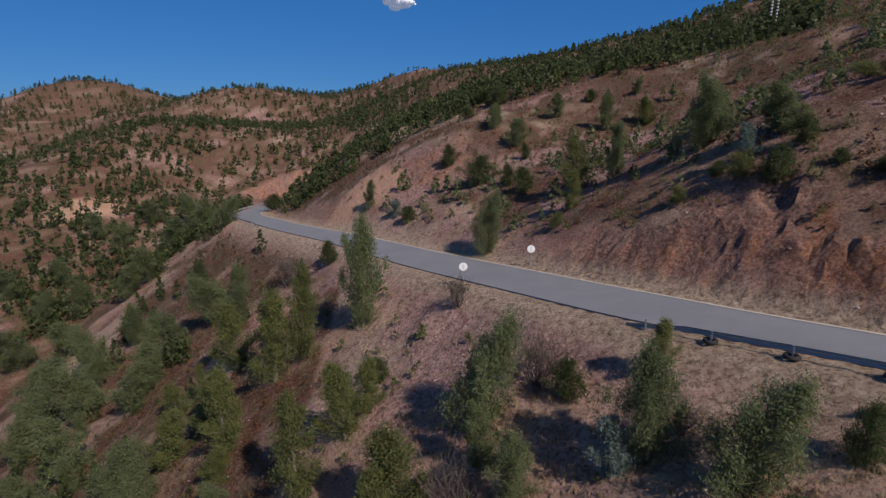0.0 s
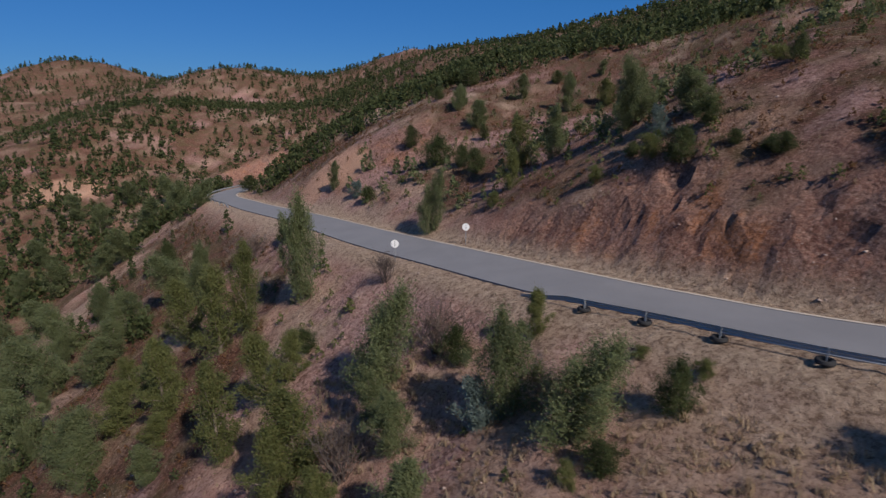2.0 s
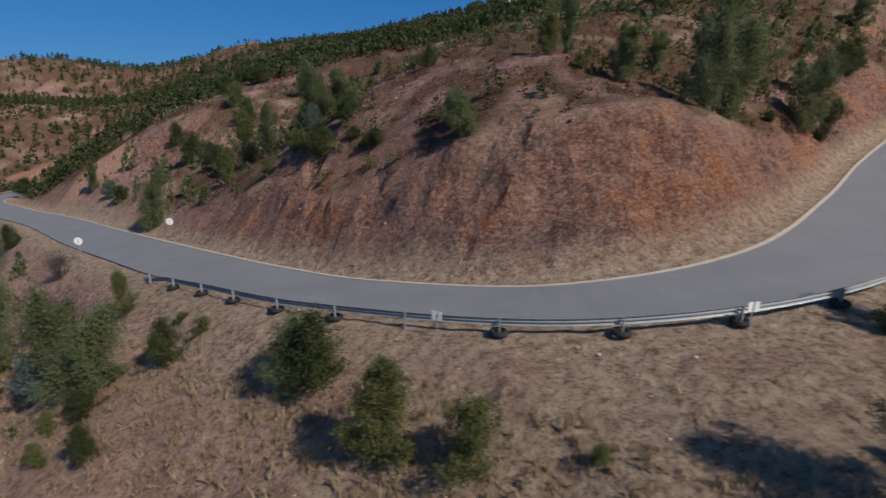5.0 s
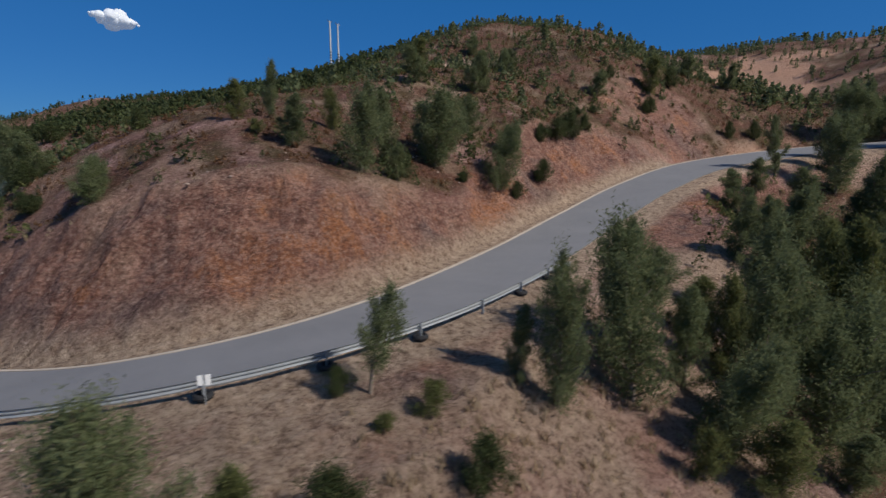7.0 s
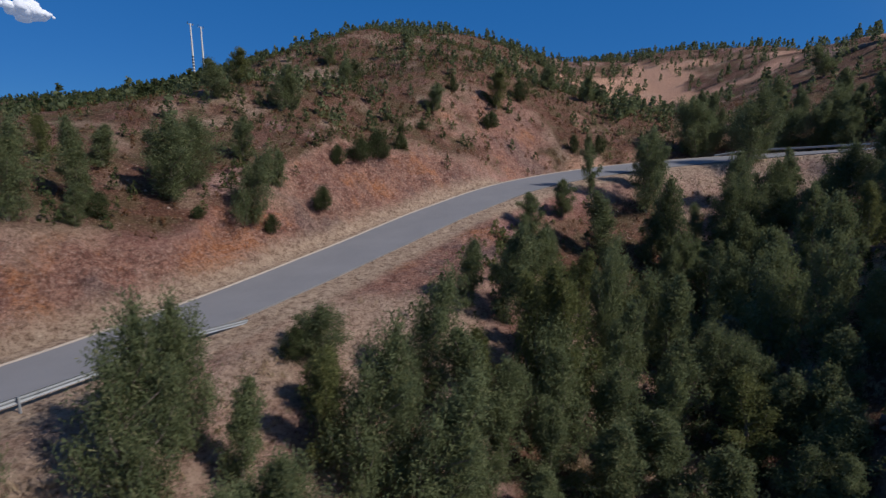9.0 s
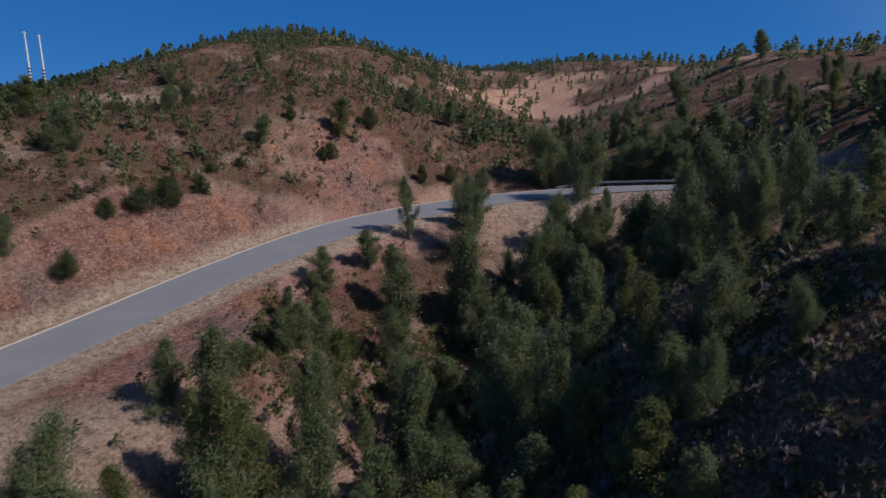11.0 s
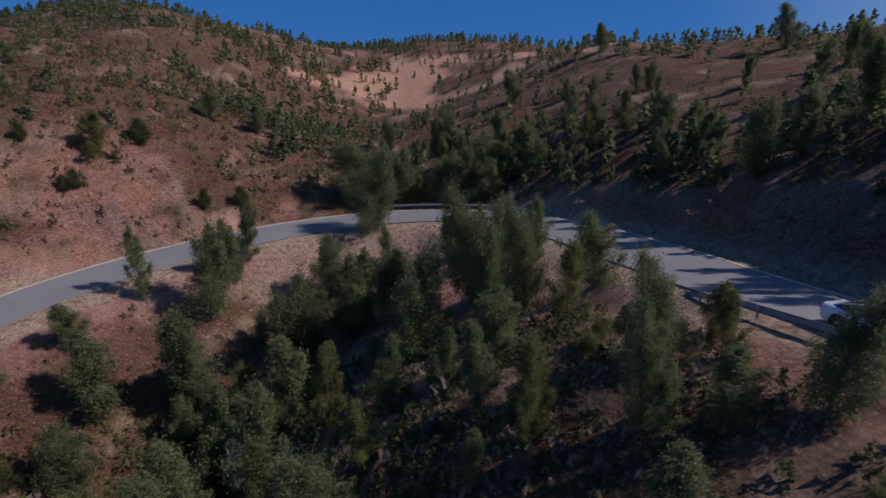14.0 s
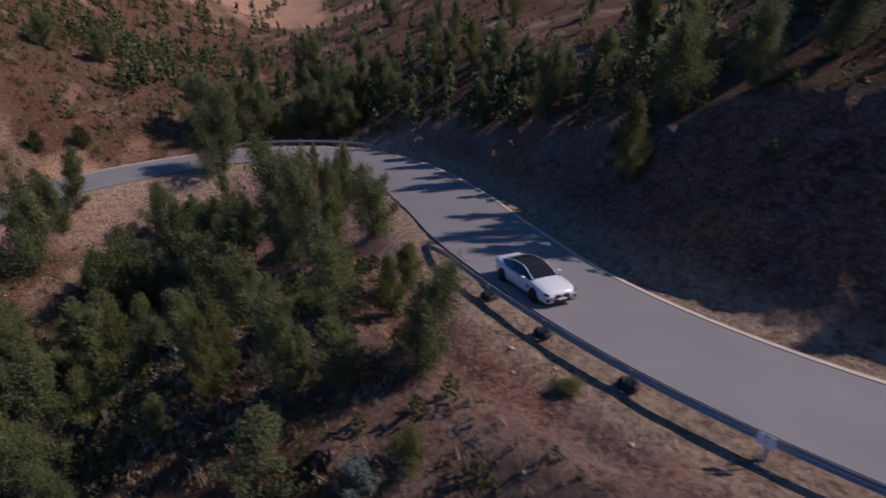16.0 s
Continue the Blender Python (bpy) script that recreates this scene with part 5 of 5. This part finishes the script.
def car(m):
    root = new("car")
    root.matrix_basis = m
    tagged(root, "white four-door coupe with black roof and dark wheels on the road", "car")
    rows = [(-2.53, 0.66, 0.50, 0.90), (-2.42, 0.84, 0.32, 1.02), (-2.0, 0.93, 0.24, 1.06), (-1.4, 0.965, 0.21, 1.02), (-0.6, 0.955, 0.19, 0.98),
            (0.3, 0.945, 0.19, 0.97), (1.0, 0.955, 0.20, 0.97), (1.6, 0.96, 0.22, 0.92), (2.05, 0.935, 0.22, 0.85), (2.34, 0.88, 0.22, 0.765), (2.48, 0.80, 0.24, 0.69), (2.54, 0.70, 0.30, 0.60)]
    sections = []
    for x, w, b, t in smooth_rows(rows, 4):
        half = [(0.0, b), (w * 0.86, b), (w * 0.97, b + 0.08), (w, b + 0.25), (w * 0.985, t - 0.28), (w * 0.95, t - 0.10), (w * 0.86, t - 0.02), (w * 0.5, t + 0.03), (0.0, t + 0.045)]
        sections.append([(x, y, z) for y, z in half] + [(x, -y, z) for y, z in half[-2:0:-1]])
    bm = bmesh.new()
    loft(bm, sections)
    body = part("body", bm, PAINT, root)
    body.data.shade_smooth()
    top = [(-2.05, 0.60, 0.72, 1.07), (-1.55, 0.60, 0.76, 1.22), (-0.95, 0.60, 0.78, 1.36), (-0.35, 0.60, 0.79, 1.41), (0.15, 0.60, 0.79, 1.385), (0.55, 0.62, 0.78, 1.24), (1.15, 0.66, 0.74, 0.985)]
    pts = smooth_rows(top, 4)
    for side in (1, -1):
        bm = bmesh.new()
        a = [bm.verts.new((x, side * (wl + 0.10), 0.96)) for x, wt, wl, z in pts]
        b = [bm.verts.new((x, side * wt, max(z - 0.035, 0.965))) for x, wt, wl, z in pts]
        for i in range(len(pts) - 1):
            bm.faces.new((a[i], a[i + 1], b[i + 1], b[i]))
        g = part("side_window", bm, TINTED, root, "tinted side window")
        g.data.shade_smooth()
        v, f = [], []
        for i in range(len(pts) - 1):
            x, wt, wl, z = pts[i]
            x2, wt2, wl2, z2 = pts[i + 1]
            limb(v, f, (x, side * (wt + 0.02), max(z - 0.03, 0.97)), (x2, side * (wt2 + 0.02), max(z2 - 0.03, 0.97)), 0.034, 0.034, 6)
        r = new("roof_rail", fast_mesh("roof_rail", np.array(v), np.array(f), PAINT))
        r.parent = root
        v, f = [], []
        limb(v, f, (-0.35, side * 0.85, 0.98), (-0.42, side * 0.66, 1.36), 0.03, 0.03, 6)
        r = new("pillar", fast_mesh("pillar", np.array(v), np.array(f), BLACK))
        r.parent = root
    for name, lo, hi, mat, label in (("rear_window", 0, 9, TINTED, "sloping tinted rear window"), ("roof", 9, 18, BLACK, "black glass roof panel"), ("windscreen", 18, len(pts) - 1, TINTED, "raked windscreen")):
        bm = bmesh.new()
        rowsv = []
        for x, wt, wl, z in pts[lo:hi + 1]:
            rowsv.append([bm.verts.new((x, wt * k, z + 0.02 * (1 - k * k))) for k in (-1, -0.6, 0, 0.6, 1)])
        for a, b in zip(rowsv[:-1], rowsv[1:]):
            for j in range(4):
                bm.faces.new((a[j], b[j], b[j + 1], a[j + 1]))
        p = part(name, bm, mat, root, label)
        p.data.shade_smooth()
    for x in (-1.50, 1.52):
        for side in (1, -1):
            # flat black disc stands in for the shade inside the wheel well
            bm = bmesh.new()
            rod(bm, 0.40, 0.40, 0.02, pose(x, side * 0.955 - 0.01 * side, 0.36, 90 * -side, 0, 0), 28)
            part("wheel_arch_shade", bm, BLACK, root)
            bm = bmesh.new()
            n, k = 28, 8
            ring = []
            for i in range(n):
                a = 2 * math.pi * i / n
                ring.append([bm.verts.new((x + (0.30 + 0.055 * math.cos(b)) * math.cos(a), side * (0.87 + 0.13 * math.sin(b)), 0.355 + (0.30 + 0.055 * math.cos(b)) * math.sin(a)))
                             for b in [2 * math.pi * j / k for j in range(k)]])
            for i in range(n):
                for j in range(k):
                    bm.faces.new((ring[i][j], ring[(i + 1) % n][j], ring[(i + 1) % n][(j + 1) % k], ring[i][(j + 1) % k]))
            bmesh.ops.recalc_face_normals(bm, faces=bm.faces)
            wheel = part("wheel", bm, RUBBER, root, "black tyre")
            bm = bmesh.new()
            rod(bm, 0.27, 0.27, 0.03, pose(x, side * 0.945, 0.355, 90 * -side, 0, 0), 24)
            part("rim_bed", bm, BLACK, wheel)
            for s in range(5):
                bm = bmesh.new()
                box(bm, (0.055, 0.03, 0.27), pose(x, side * 0.985, 0.355, 0, 72 * s + 15, 0) @ pose(0, 0, 0.135))
                part("spoke", bm, ALLOY, wheel)
    for side in (1, -1):
        bm = bmesh.new()
        box(bm, (0.30, 0.36, 0.10), pose(2.34, side * 0.66, 0.665, 0, 14, side * -30))
        bmesh.ops.bevel(bm, geom=list(bm.edges), offset=0.03, segments=2, affect="EDGES")
        light = part("headlight", bm, TINTED, root, "dark slanting headlight glass")
        bm = bmesh.new()
        box(bm, (0.04, 0.26, 0.03), pose(2.49, side * 0.62, 0.655, 0, 14, side * -30))
        part("light_bar", bm, LAMP, light, "pale light strip")
        bm = bmesh.new()
        box(bm, (0.10, 0.40, 0.09), pose(-2.44, side * 0.62, 0.86, 0, 0, side * 20))
        bmesh.ops.bevel(bm, geom=list(bm.edges), offset=0.02, segments=2, affect="EDGES")
        part("tail_light", bm, RED_LAMP, root)
        bm = bmesh.new()
        bmesh.ops.create_uvsphere(bm, u_segments=12, v_segments=8, radius=1, matrix=pose(0.72, side * 1.02, 1.02) @ Matrix.Diagonal((0.08, 0.12, 0.07, 1)))
        mirror = part("mirror", bm, PAINT, root)
        mirror.data.shade_smooth()
        bm = bmesh.new()
        box(bm, (0.06, 0.34, 0.21), pose(2.545, side * 0.20, 0.555, 0, -12, side * -5))
        bmesh.ops.bevel(bm, geom=list(bm.edges), offset=0.028, segments=2, affect="EDGES")
        part("grille", bm, BLACK, root, "dark kidney-shaped grille half")
        bm = bmesh.new()
        box(bm, (0.08, 0.26, 0.14), pose(2.46, side * 0.70, 0.40, 0, 0, side * -28))
        bmesh.ops.bevel(bm, geom=list(bm.edges), offset=0.025, segments=2, affect="EDGES")
        part("air_intake", bm, BLACK, root)
        bm = bmesh.new()
        box(bm, (0.12, 0.02, 0.20), pose(1.02, side * 0.955, 0.66, 0, 25, 0))
        part("side_vent", bm, BLACK, root)
        bm = bmesh.new()
        box(bm, (0.16, 0.02, 0.025), pose(-0.75, side * 0.972, 0.80))
        part("door_handle", bm, PAINT, root)
    bm = bmesh.new()
    box(bm, (0.08, 0.96, 0.13), pose(2.525, 0, 0.345))
    part("air_intake", bm, BLACK, root)
    bm = bmesh.new()
    box(bm, (0.02, 0.46, 0.10), pose(2.572, 0, 0.435))
    part("number_plate", bm, WHITE, root, "plain white number plate")
    bm = bmesh.new()
    box(bm, (0.10, 1.50, 0.03), pose(2.49, 0, 0.235))
    part("splitter", bm, BLACK, root, "black lip under the bumper")
    bm = bmesh.new()
    box(bm, (0.10, 1.30, 0.022), pose(-2.40, 0, 1.052, 0, 8, 0))
    bmesh.ops.bevel(bm, geom=list(bm.edges), offset=0.012, segments=2, affect="EDGES")
    part("boot_spoiler", bm, PAINT, root, "white lip on the boot lid")
    return root


CAR_AT = (127.2, -30.4)
cs, cd = station(*CAR_AT)
cx, cy, cz, ch = at_road(cs, cd)
car(pose(cx, cy, cz, 0, -math.degrees(math.atan2(at_road(cs + 2, cd)[2] - at_road(cs - 2, cd)[2], 4)), math.degrees(ch)))
